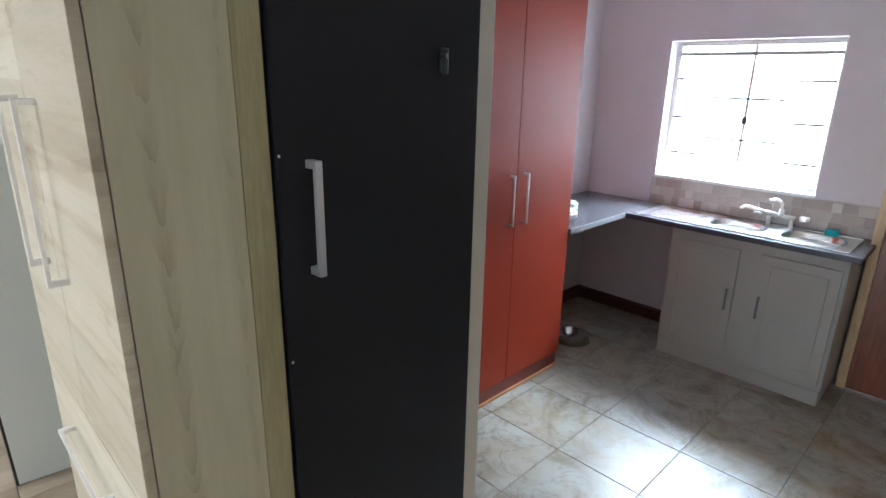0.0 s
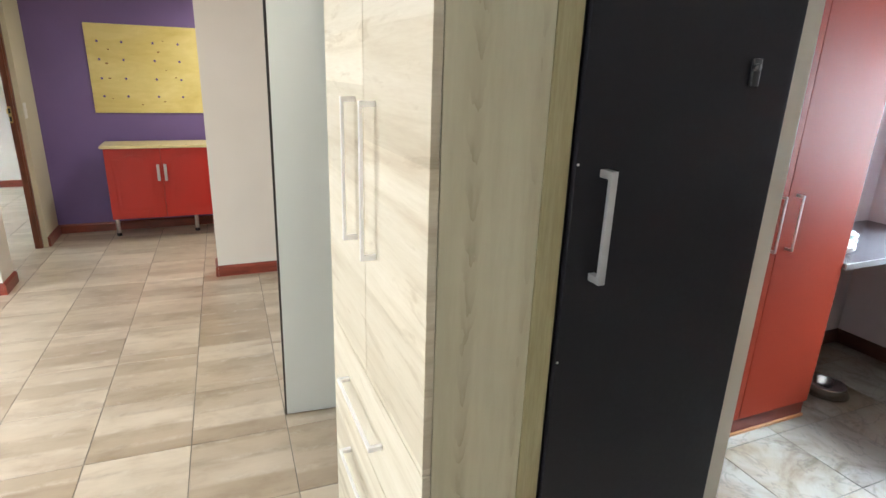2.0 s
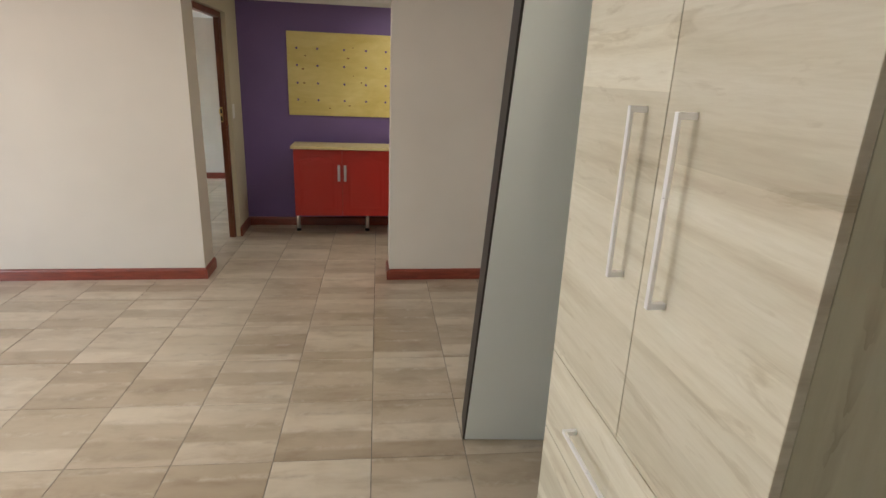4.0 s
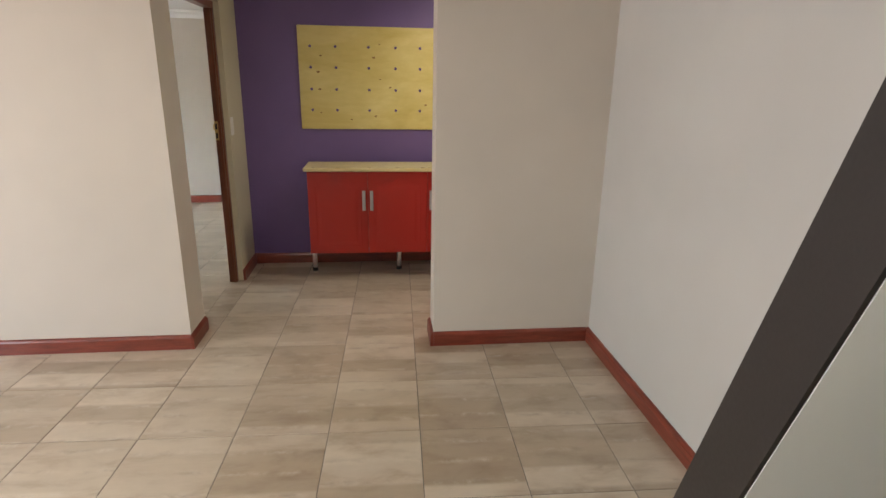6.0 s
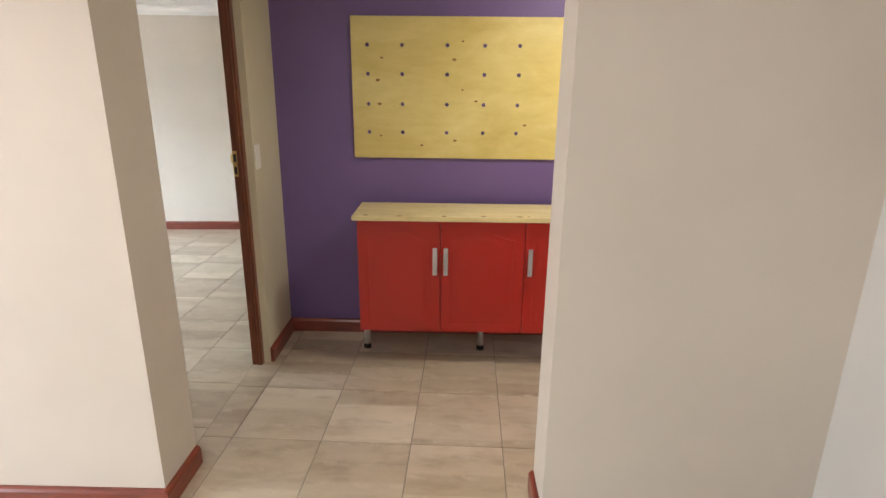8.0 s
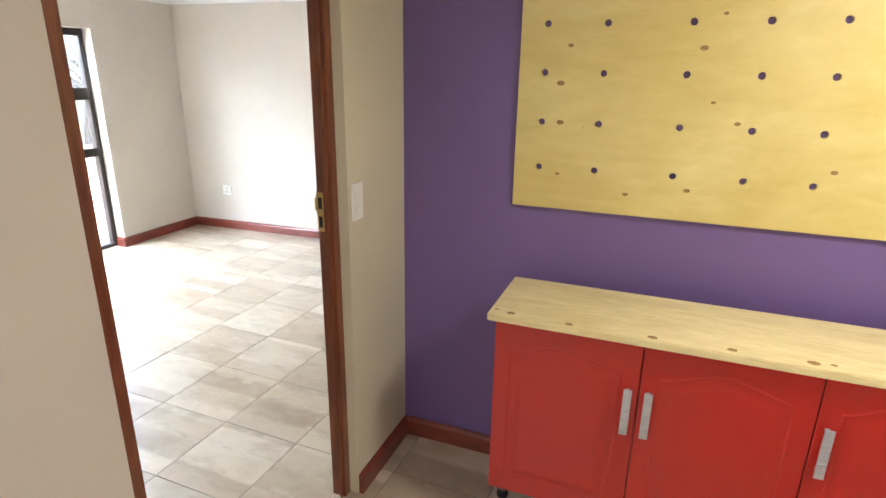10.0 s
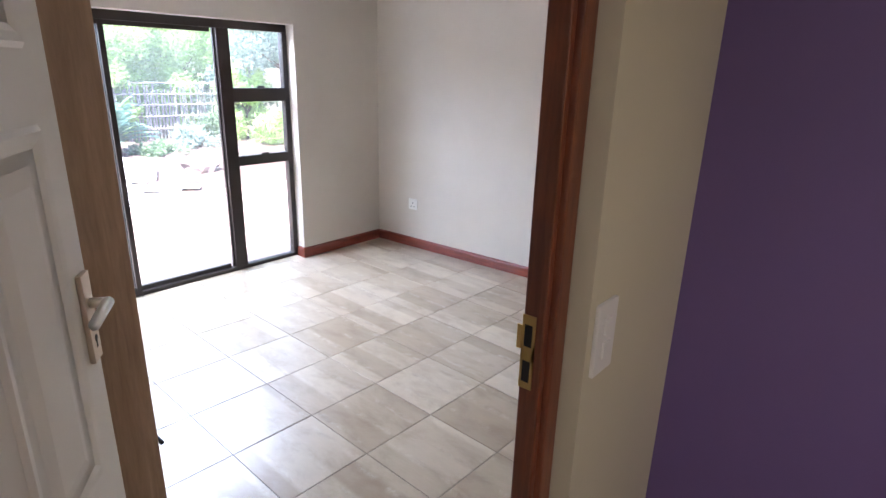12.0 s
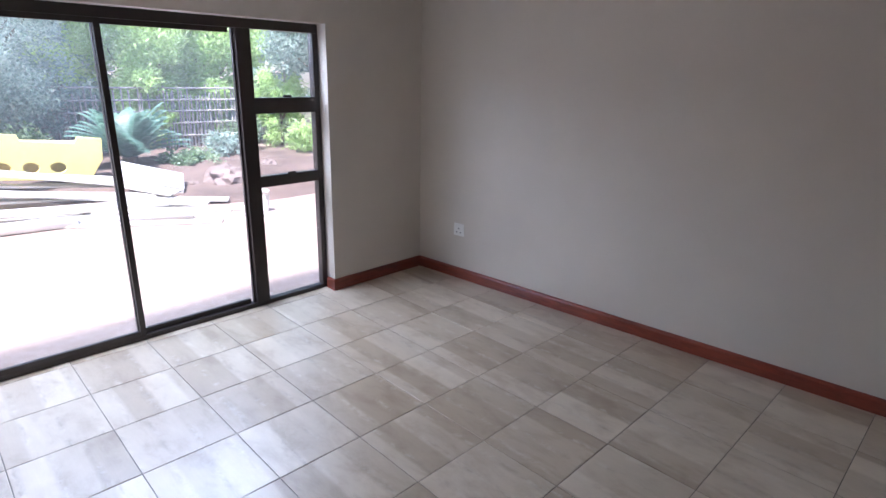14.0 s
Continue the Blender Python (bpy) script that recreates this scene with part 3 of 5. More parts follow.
def black_cupboard():
    top = thing("black_cupboard", "tall black cupboard end with a worn silver handle", "cupboard", (0.87, 1.23, 0))
    def add(name, bm, mat, parent=top, label="", smooth=False):
        bmesh.ops.translate(bm, verts=bm.verts, vec=(-0.87, -1.23, 0))
        return part(name, bm, mat, parent, label, smooth)
    bm = bmesh.new()
    box(bm, 0.5655, 1.119, 0.797, 1.668, 0.0, 2.2, 0.002)
    add("body", bm, M_BLACK)
    bm = bmesh.new()
    box(bm, 0.572, 1.117, 0.779, 0.796, 0.03, 2.19, 0.003)
    d = add("door", bm, M_BLACK, label="matt black door panel")
    hb = bar_handle(0.232, 0.026, 0.016)
    bmesh.ops.transform(hb, matrix=pose(0.638, 0.779, 1.258), verts=hb.verts)
    add("handle", hb, M_WORN, d, "scratched silver bar handle")
    bm = bmesh.new()
    box(bm, 0.984, 1.006, 0.770, 0.7785, 1.652, 1.708, 0.003)
    rod(bm, (0.985, 0.769, 1.69), (0.985, 0.758, 1.69), 0.007)
    add("latch", bm, M_LATCH, d, "small dark latch with a steel stud", True)
    for z in (1.075, 1.50, 1.92):
        bm = bmesh.new()
        bulb(bm, (0.5765, 0.779, z), 0.003, 0.0025, 0.003, 8)
        add("screw", bm, M_CHROME, top, smooth=True)
    bm = bmesh.new()
    box(bm, 1.12, 1.175, 0.783, 1.668, 0.0, 2.2, 0.003)
    add("end_panel", bm, M_WARM, label="pale cream end panel")


M_WORN = paint("worn_silver", (0.62, 0.64, 0.67), 0.35, 35, 0.5, 0.3, 0.6)
M_LATCH = paint("dark_latch", (0.05, 0.05, 0.055), 0.35, 80, 0.1, 0.1, 0.5)
oak_cupboard()
black_cupboard()


def leaning_unit():
    top = new("leaning_panel")
    tagged(top, "tall white board unit with dark edge leaning on cupboard", "board")
    top.matrix_world = pose(0.168, 2.40, 0.0, 19.8, 0.2, -5.3)
    bm = bmesh.new()
    box(bm, 0.0085, 0.62, -0.001, 0.016, 0.004, 2.12, 0.001)
    part("front_board", bm, M_WHITE, top, "blue-white melamine face")
    bm = bmesh.new()
    box(bm, 0.0, 0.008, 0.0, 0.12, 0.0, 2.12, 0.001)
    part("side_board", bm, M_DARK, top, "dark brown side edge")
    bm = bmesh.new()
    box(bm, 0.017, 0.62, 0.104, 0.12, 0.0, 2.12, 0.002)
    part("back_board", bm, M_DARK, top)


leaning_unit()


def red_cupboard():
    x0, x1, y = 1.70, 2.68, 1.475
    top = thing("red_cupboard", "tall red-stained kitchen cupboard with two doors", "cupboard", (2.19, 1.75, 0))
    def add(name, bm, mat, parent=top, label=""):
        bmesh.ops.translate(bm, verts=bm.verts, vec=(-2.19, -1.75, 0))
        return part(name, bm, mat, parent, label)
    bm = bmesh.new()
    box(bm, x0, x1, y + 0.02, KN - 0.004, 0.09, 2.2, 0.002)
    add("carcass", bm, M_REDK)
    bm = bmesh.new()
    box(bm, x0 + 0.004, x1 - 0.004, y + 0.012, KN - 0.01, 0.016, 0.09, 0.002)
    add("plinth", bm, M_PLINTH, label="darker red plinth")
    bm = bmesh.new()
    box(bm, x0, x1, y + 0.002, KN - 0.01, 0.0, 0.015, 0.003)
    add("base_trim", bm, M_TRIM, label="orange-brown base trim")
    for a, b, hx in ((x0, 2.1885, 2.137), (2.1915, x1, 2.243)):
        bm = bmesh.new()
        box(bm, a, b, y, y + 0.019, 0.095, 2.198, 0.003)
        d = add("door", bm, M_REDK)
        hb = bar_handle(0.25, 0.028, 0.011)
        bmesh.ops.transform(hb, matrix=pose(hx, y, 0.958), verts=hb.verts)
        add("handle", hb, M_CHROME, d, "satin steel bar handle")


M_PLINTH = paint("plinth_dark_red", (0.16, 0.028, 0.018), 0.4, 100, 0.05, 0.06)
M_TRIM = wood("trim_orange", (0.40, 0.17, 0.06), (0.55, 0.28, 0.12), (1, 9, 9), 4, 0.4)
red_cupboard()


def sink_cabinet():
    x = 3.325
    top = thing("sink_cabinet", "grey-painted sink cabinet with two panelled doors", "cabinet", (3.5, 0.71, 0))
    def add(name, bm, mat, parent=top, label=""):
        bmesh.ops.translate(bm, verts=bm.verts, vec=(-3.5, -0.71, 0))
        return part(name, bm, mat, parent, label)
    bm = bmesh.new()
    box(bm, x, KW - 0.003, 0.265, 1.16, 0.085, 0.818, 0.003)
    add("body", bm, M_KCAB)
    bm = bmesh.new()
    box(bm, x - 0.006, KW - 0.01, 0.27, 1.155, 0.0, 0.084, 0.003)
    add("plinth", bm, M_KCAB)
    for y0, y1, hy in ((0.285, 0.66, 0.63), (0.765, 1.14, 0.795)):
        bm = bmesh.new()
        box(bm, x - 0.018, x - 0.0005, y0, y1, 0.115, 0.76, 0.004)
        d = add("door", bm, M_KCAB)
        bm = bmesh.new()
        for a in ((y0 + 0.05, y1 - 0.05, 0.165, 0.177), (y0 + 0.05, y1 - 0.05, 0.698, 0.71), (y0 + 0.05, y0 + 0.062, 0.165, 0.71), (y1 - 0.062, y1 - 0.05, 0.165, 0.71)):
            box(bm, x - 0.024, x - 0.0175, *a, 0.002)
        add("moulding", bm, M_KCAB, d)
        bm = bmesh.new()
        box(bm, x - 0.04, x - 0.032, hy - 0.006, hy + 0.006, 0.40, 0.53, 0.003)
        for z in (0.405, 0.515):
            box(bm, x - 0.033, x - 0.018, hy - 0.005, hy + 0.005, z, z + 0.01)
        add("handle", bm, M_KHAND, d, "dull pewter handle")


M_KHAND = paint("pewter", (0.16, 0.16, 0.16), 0.4, 100, 0.05, 0.1, 0.7)
sink_cabinet()


def worktop():
    top = thing("worktop", "dark grey laminate worktop with a metal front edge", "worktop", (3.4, 1.6, 0.82))
    def add(name, bm, mat, label=""):
        bmesh.ops.translate(bm, verts=bm.verts, vec=(-3.4, -1.6, -0.82))
        part(name, bm, mat, top, label)
    bm = bmesh.new()
    box(bm, 2.684, 3.3, 1.466, KN - 0.002, 0.82, 0.845, 0.002)
    add("return_slab", bm, M_CTOP)
    # slab round the cut-outs of the two bowls
    bm = bmesh.new()
    for a in ((3.306, 3.388, 0.225, KN - 0.002), (3.642, KW - 0.002, 0.225, KN - 0.002), (3.388, 3.642, 0.225, 0.33), (3.388, 3.642, 0.635, 0.70), (3.388, 3.642, 1.02, KN - 0.002)):
        box(bm, *a, 0.82, 0.845)
    add("sink_slab", bm, M_CTOP)
    # the return's metal edge is paler: light falling on it is in the colour
    bm = bmesh.new()
    box(bm, 2.684, 3.301, 1.458, 1.4655, 0.817, 0.847, 0.002)
    add("front_edge", bm, M_CTRIM_LIT, "metal edging, paler with the light on it in its colour")
    bm = bmesh.new()
    box(bm, 3.297, 3.3055, 0.225, 1.4575, 0.815, 0.847, 0.002)
    add("front_edge", bm, M_CEDGE, "dark slate edging")


worktop()


def sink():
    top = thing("kitchen_sink", "stainless steel double-bowl sink with drainer", "sink", (3.5, 0.85, 0.845))
    x0, x1, y0, y1 = 3.345, 3.70, 0.29, 1.40
    def add(name, bm, label="", smooth=False):
        bmesh.ops.translate(bm, verts=bm.verts, vec=(-3.5, -0.85, -0.845))
        return part(name, bm, M_STEEL, top, label, smooth)
    def oval(k, cy, hx, hy, p=3.0):
        u = 2 * math.pi * (k + 0.5) / 40
        cx, sy = math.cos(u), math.sin(u)
        r = (abs(cx) ** p + abs(sy) ** p) ** (-1 / p)
        return 3.515 + hx * cx * r, cy + hy * sy * r
    # pressed plate round the two bowls, then the flat drainer
    bm = bmesh.new()
    for c, a, b in ((0.482, y0, 0.667), (0.860, 0.667, 1.035)):
        inner, outer = [], []
        for k in range(40):
            x, y = oval(k, c, 0.124, 0.148)
            inner.append(bm.verts.new((x, y, 0.8505)))
            dx, dy = x - 3.515, y - c
            s = min(abs(((x1 if dx > 0 else x0) - 3.515) / dx), abs(((b if dy > 0 else a) - c) / dy))
            outer.append(bm.verts.new((3.515 + dx * s, c + dy * s, 0.8505)))
        for k in range(40):
            bm.faces.new((outer[k], outer[(k + 1) % 40], inner[(k + 1) % 40], inner[k]))
    box(bm, x0, x1, 1.0355, y1, 0.8455, 0.8505)
    for w in ((x0 - 0.004, x0, y0 - 0.004, y1 + 0.004), (x1, x1 + 0.004, y0 - 0.004, y1 + 0.004), (x0, x1, y0 - 0.004, y0), (x0, x1, y1, y1 + 0.004)):
        box(bm, *w, 0.8455, 0.853, 0.001)
    add("rim_plate", bm)
    for c in (0.482, 0.860):
        bm = bmesh.new()
        loops = []
        for sc, z in ((1.0, 0.8505), (0.97, 0.838), (0.9, 0.75), (0.78, 0.715), (0.2, 0.71)):
            loops.append([bm.verts.new((*oval(k, c, 0.124 * sc, 0.148 * sc), z)) for k in range(40)])
        for r1, r2 in zip(loops, loops[1:]):
            for k in range(40):
                bm.faces.new((r1[k], r1[(k + 1) % 40], r2[(k + 1) % 40], r2[k]))
        bm.faces.new(loops[-1])
        add("bowl", bm, smooth=True)
    for k in range(7):
        bm = bmesh.new()
        box(bm, 3.42 + k * 0.03, 3.43 + k * 0.03, 1.06, 1.34, 0.850, 0.8535, 0.001)
        add("drainer_rib", bm)


sink()


def mixer_tap():
    top = thing("mixer_tap", "chrome kitchen mixer tap with swan spout", "tap", (3.70, 0.70, 0.85))
    bm = bmesh.new()
    rod(bm, (0, -0.075, 0.055), (0, 0.075, 0.055), 0.012, 16)
    for y in (-0.06, 0.06):
        rod(bm, (0, y, 0.0), (0, y, 0.055), 0.011, 14)
    part("body", bm, M_CHROME, top, smooth=True)
    for y in (-0.1, 0.1):
        bm = bmesh.new()
        rod(bm, (0, y, 0.055), (0, y * 1.45, 0.06), 0.018, 12, 0.014)
        rod(bm, (-0.03, y * 1.3, 0.058), (0.03, y * 1.3, 0.058), 0.007, 10)
        part("knob", bm, M_CHROME, top, smooth=True)
    bm = bmesh.new()
    def tube(pts, r):
        for p, q in zip(pts, pts[1:]):
            rod(bm, p, q, r, 12)
            bulb(bm, q, r, r, r, 10)
    tube([(0, 0, 0.055), (-0.02, 0.03, 0.07), (-0.05, 0.08, 0.078), (-0.08, 0.13, 0.092), (-0.10, 0.165, 0.102), (-0.11, 0.185, 0.09)], 0.009)
    part("spout", bm, M_CHROME, top, "curved chrome spout", True)
    bm = bmesh.new()
    rod(bm, (0, 0, 0.05), (0, 0, 0.095), 0.017, 14, 0.014)
    tube([(0, 0, 0.09), (-0.01, 0.0, 0.125), (-0.03, 0.02, 0.15), (-0.045, 0.055, 0.148)], 0.008)
    part("lever", bm, M_CHROME, top, "arched chrome lever", True)


mixer_tap()
bm = bmesh.new()
box(bm, -0.024, 0.024, -0.033, 0.033, 0, 0.034, 0.009)
one("dish_sponge", bm, paint("sponge_teal", (0.02, 0.32, 0.36), 0.9, 120, 0.6, 0.15), "teal dish sponge on the back of the sink", "sponge", (3.66, 0.43, 0.8505), 10)


def cloth_bundle(x, y, z):
    top = thing("cloth_bundle", "crumpled white and mint cloth on the grey worktop", "cloth", (x, y, z), 25)
    for name, mat, c, r, seed in (("white_cloth", M_PLASTIC, (0, 0, 0.04), (0.085, 0.07, 0.042), 3.0), ("mint_cloth", M_MINT, (0.035, -0.01, 0.075), (0.06, 0.055, 0.04), 8.0)):
        bm = bmesh.new()
        bmesh.ops.create_icosphere(bm, subdivisions=4, radius=1)
        for v in bm.verts:
            k = 1 + 0.28 * noise.fractal(v.co * 2.2 + Vector((seed, 0, 0)), 1.0, 2.0, 3)
            v.co = Vector((c[0] + v.co.x * r[0] * k, c[1] + v.co.y * r[1] * k, max(0.0005, c[2] + v.co.z * r[2] * k)))
        part(name, bm, mat, top, "pale mint fold" if seed > 5 else "", True)


M_MINT = paint("mint_cloth", (0.50, 0.70, 0.66), 0.85, 120, 0.3, 0.06)
cloth_bundle(2.86, 1.62, 0.8455)
bm = bmesh.new()
rings = []
for r, z in ((0.085, 0), (0.12, 0.006), (0.095, 0.05), (0.1, 0.056), (0.085, 0.052), (0.075, 0.015), (0.0, 0.012)):
    rings.append([bm.verts.new((r * math.cos(2 * math.pi * k / 28), r * math.sin(2 * math.pi * k / 28), z)) for k in range(28)])
for a, b in zip(rings, rings[1:]):
    for k in range(28):
        bm.faces.new((a[k], a[(k + 1) % 28], b[(k + 1) % 28], b[k]))
bm.faces.new(rings[0])
bmesh.ops.remove_doubles(bm, verts=bm.verts, dist=0.0005)
one("pet_bowl", bm, M_STEEL, "stainless steel pet bowl on the kitchen floor", "bowl", (3.03, 1.60, 0.001), 0, smooth=True)


def glass_mat():
    """Clear pane with a thin translucent veil mixed in for the hazy glare over the view."""
    m = bpy.data.materials.new("window_glass")
    t, n, l, b = nodes_of(m)
    b.inputs["Transmission Weight"].default_value, b.inputs["Roughness"].default_value, b.inputs["IOR"].default_value = 1.0, 0.0, 1.3
    b.inputs["Base Color"].default_value = (0.97, 0.99, 0.985, 1)
    haze = n.new("ShaderNodeBsdfTranslucent")
    haze.inputs["Color"].default_value = (0.80, 0.82, 0.82, 1)
    mx = n.new("ShaderNodeMixShader")
    veil = n.new("ShaderNodeMapRange")
    veil.inputs["To Min"].default_value, veil.inputs["To Max"].default_value = 0.012, 0.03
    l.new(noise_of(n, l, n.new("ShaderNodeTexCoord").outputs["Object"], 1.6, 4), veil.inputs["Value"])
    l.new(veil.outputs["Result"], mx.inputs[0])
    l.new(b.outputs[0], mx.inputs[1])
    l.new(haze.outputs[0], mx.inputs[2])
    l.new(mx.outputs[0], n["Material Output"].inputs["Surface"])
    return m


M_GLASS = glass_mat()
M_STEELW = paint("window_white_paint", (0.74, 0.73, 0.71), 0.4, 120, 0.08, 0.03)


def kitchen_window():
    top = tagged(new("window_1"), "white steel kitchen window with thin burglar bars", "window", kind="structure")
    X = 3.86
    bm = bmesh.new()
    for a in ((WY0, WY0 + 0.03, WZ0, WZ1), (WY1 - 0.03, WY1, WZ0, WZ1), (WY0 + 0.03, WY1 - 0.03, WZ0, WZ0 + 0.03), (WY0 + 0.03, WY1 - 0.03, WZ1 - 0.03, WZ1)):
        box(bm, X, X + 0.03, *a, 0.003)
    part("window_frame", bm, M_STEELW, top)
    bm = bmesh.new()
    box(bm, X + 0.002, X + 0.026, 1.03, 1.048, WZ0 + 0.03, WZ1 - 0.03, 0.002)
    part("mullion", bm, M_STEELW, top)
    # grey instead of the frame's white: its backlit shade is in the colour
    bm = bmesh.new()
    box(bm, X + 0.001, X + 0.028, WY0 + 0.03, WY1 - 0.03, WZ1 - 0.088, WZ1 - 0.066, 0.002)
    part("transom", bm, M_KCAB, top)
    for y0, y1, zs in ((WY0 + 0.03, 0.78, (1.19, 1.42, 1.66)), (0.83, 1.25, (1.30, 1.55)), (1.30, WY1 - 0.03, (1.19, 1.42, 1.66))):
        for z in zs:
            bm = bmesh.new()
            rod(bm, (X - 0.012, y0, z), (X - 0.012, y1, z), 0.0065, 8)
            part("burglar_bar", bm, M_BARS, top, "thin dark bar")
    bm = bmesh.new()
    box(bm, X - 0.02, X, 1.02, 1.05, 1.40, 1.44, 0.004)
    part("latch", bm, M_KHAND, top)
    for y0, y1 in ((WY0 + 0.03, 1.03), (1.048, WY1 - 0.03)):
        bm = bmesh.new()
        box(bm, X + 0.012, X + 0.016, y0, y1, WZ0 + 0.03, WZ1 - 0.03)
        g = part("pane", bm, M_GLASS, top)
        g.visible_shadow = False
    bm = bmesh.new()
    box(bm, KW - 0.012, X, WY0 - 0.0, WY1, WZ0 - 0.012, WZ0 + 0.006, 0.003)
    part("window_sill", bm, M_STEELW, top)


M_BARS = paint("bar_dark_paint", (0.04, 0.04, 0.045), 0.5, 100, 0.05, 0.1)
kitchen_window()


def splashback():
    top = tagged(new("splashback"), "small beige and brown mosaic tiles above the sink", "splashback", kind="structure")
    bm = bmesh.new()
    box(bm, KW - 0.006, KW - 0.0005, 0.25, WY1 + 0.02, 0.846, 1.022)
    part("grout", bm, paint("splash_grout", (0.45, 0.41, 0.38), 0.8, 200, 0.2, 0.05), top)
    cols = [(0.54, 0.48, 0.44), (0.42, 0.35, 0.31), (0.49, 0.43, 0.39), (0.58, 0.53, 0.50), (0.38, 0.31, 0.28)]
    mats = [paint("mosaic_glaze", c, 0.25, 90, 0.05, 0.08) for c in cols]
    meshes = {}
    rnd = random.Random(5)
    for row in range(3):
        y = 0.255 + rnd.uniform(0, 0.03)
        while y < WY1 - 0.02:
            w = rnd.choice((0.05, 0.075, 0.10))
            k = (w, rnd.randrange(5))
            if k not in meshes:
                b2 = bmesh.new()
                box(b2, -0.004, 0.0, -w / 2 + 0.0015, w / 2 - 0.0015, -0.0265, 0.0265, 0.001)
                meshes[k] = mesh_of("tile", b2, mats[k[1]])
            ob = new("tile", meshes[k])
            ob.parent = top
            ob.matrix_world = pose(KW - 0.006, y + w / 2, 0.876 + row * 0.057)
            y += w


splashback()


def kitchen_door():
    top = tagged(new("door_2"), "dark brown timber back door with pale frame post", "door", kind="structure")
    bm = bmesh.new()
    box(bm, 3.655, KW, 0.205, 0.25, 0.0, 2.05, 0.004)
    part("frame_post", bm, M_TRIM2, top, "pale varnished timber post")
    bm = bmesh.new()
    box(bm, 3.66, 3.70, -0.60, 0.203, 0.008, 2.03, 0.003)
    lf = part("leaf", bm, M_JAMB, top, "dark brown door leaf")
    for z0, z1 in ((0.18, 0.80), (1.02, 1.85)):
        bm = bmesh.new()
        box(bm, 3.648, 3.6595, -0.47, 0.07, z0, z1, 0.008)
        part("panel", bm, M_JAMB, lf)
    bm = bmesh.new()
    box(bm, 3.645, 3.6595, 0.13, 0.17, 0.90, 1.08, 0.003)
    rod(bm, (3.646, 0.15, 1.02), (3.61, 0.15, 1.02), 0.008)
    rod(bm, (3.612, 0.15, 1.02), (3.612, 0.04, 1.02), 0.008)
    part("handle", bm, M_CHROME, lf, "chrome lever handle")
    bm = bmesh.new()
    box(bm, 3.66, KW, -0.75, -0.602, 0.0, 2.05, 0.004)
    part("frame_post", bm, M_TRIM2, top)


M_TRIM2 = wood("pale_varnished_post", (0.52, 0.36, 0.20), (0.70, 0.53, 0.33), (9, 9, 1), 4, 0.4)
kitchen_door()


# ---- passage ----
def cornice(name, runs, label):
    """Coved white cornice; each run has the wall on the left of its way."""
    bm = bmesh.new()
    for x0, y0, x1, y1 in runs:
        d = Vector((x1 - x0, y1 - y0, 0))
        n = Vector((d.y, -d.x, 0)).normalized()
        prof = [(0, CEIL), (0, CEIL - 0.085), (0.008, CEIL - 0.085), (0.018, CEIL - 0.05), (0.04, CEIL - 0.022), (0.07, CEIL - 0.01), (0.085, CEIL - 0.008), (0.085, CEIL)]
        a = [bm.verts.new((x0 + n.x * u, y0 + n.y * u, z)) for u, z in prof]
        b = [bm.verts.new((x1 + n.x * u, y1 + n.y * u, z)) for u, z in prof]
        for k in range(8):
            bm.faces.new((a[k], a[(k + 1) % 8], b[(k + 1) % 8], b[k]))
    return one(name, bm, M_CEIL, label, "cornice", kind="structure")


cornice("trim_passage", [(DW1, PURPLE, 1.2, PURPLE), (DW1, 4.915, DW1, PURPLE)], "white coved ceiling cornice over the passage")
cornice("trim_room", [(RX0, BACK_L, RX0, RY1)], "white coved ceiling cornice in the empty room")
cf = cornice("trim_room_far", [(0, 0, 3.56, 0)], "white coved cornice along the far wall")
cf.matrix_world = pose(RX0, RY1, 0, 0, 0, 2.8)


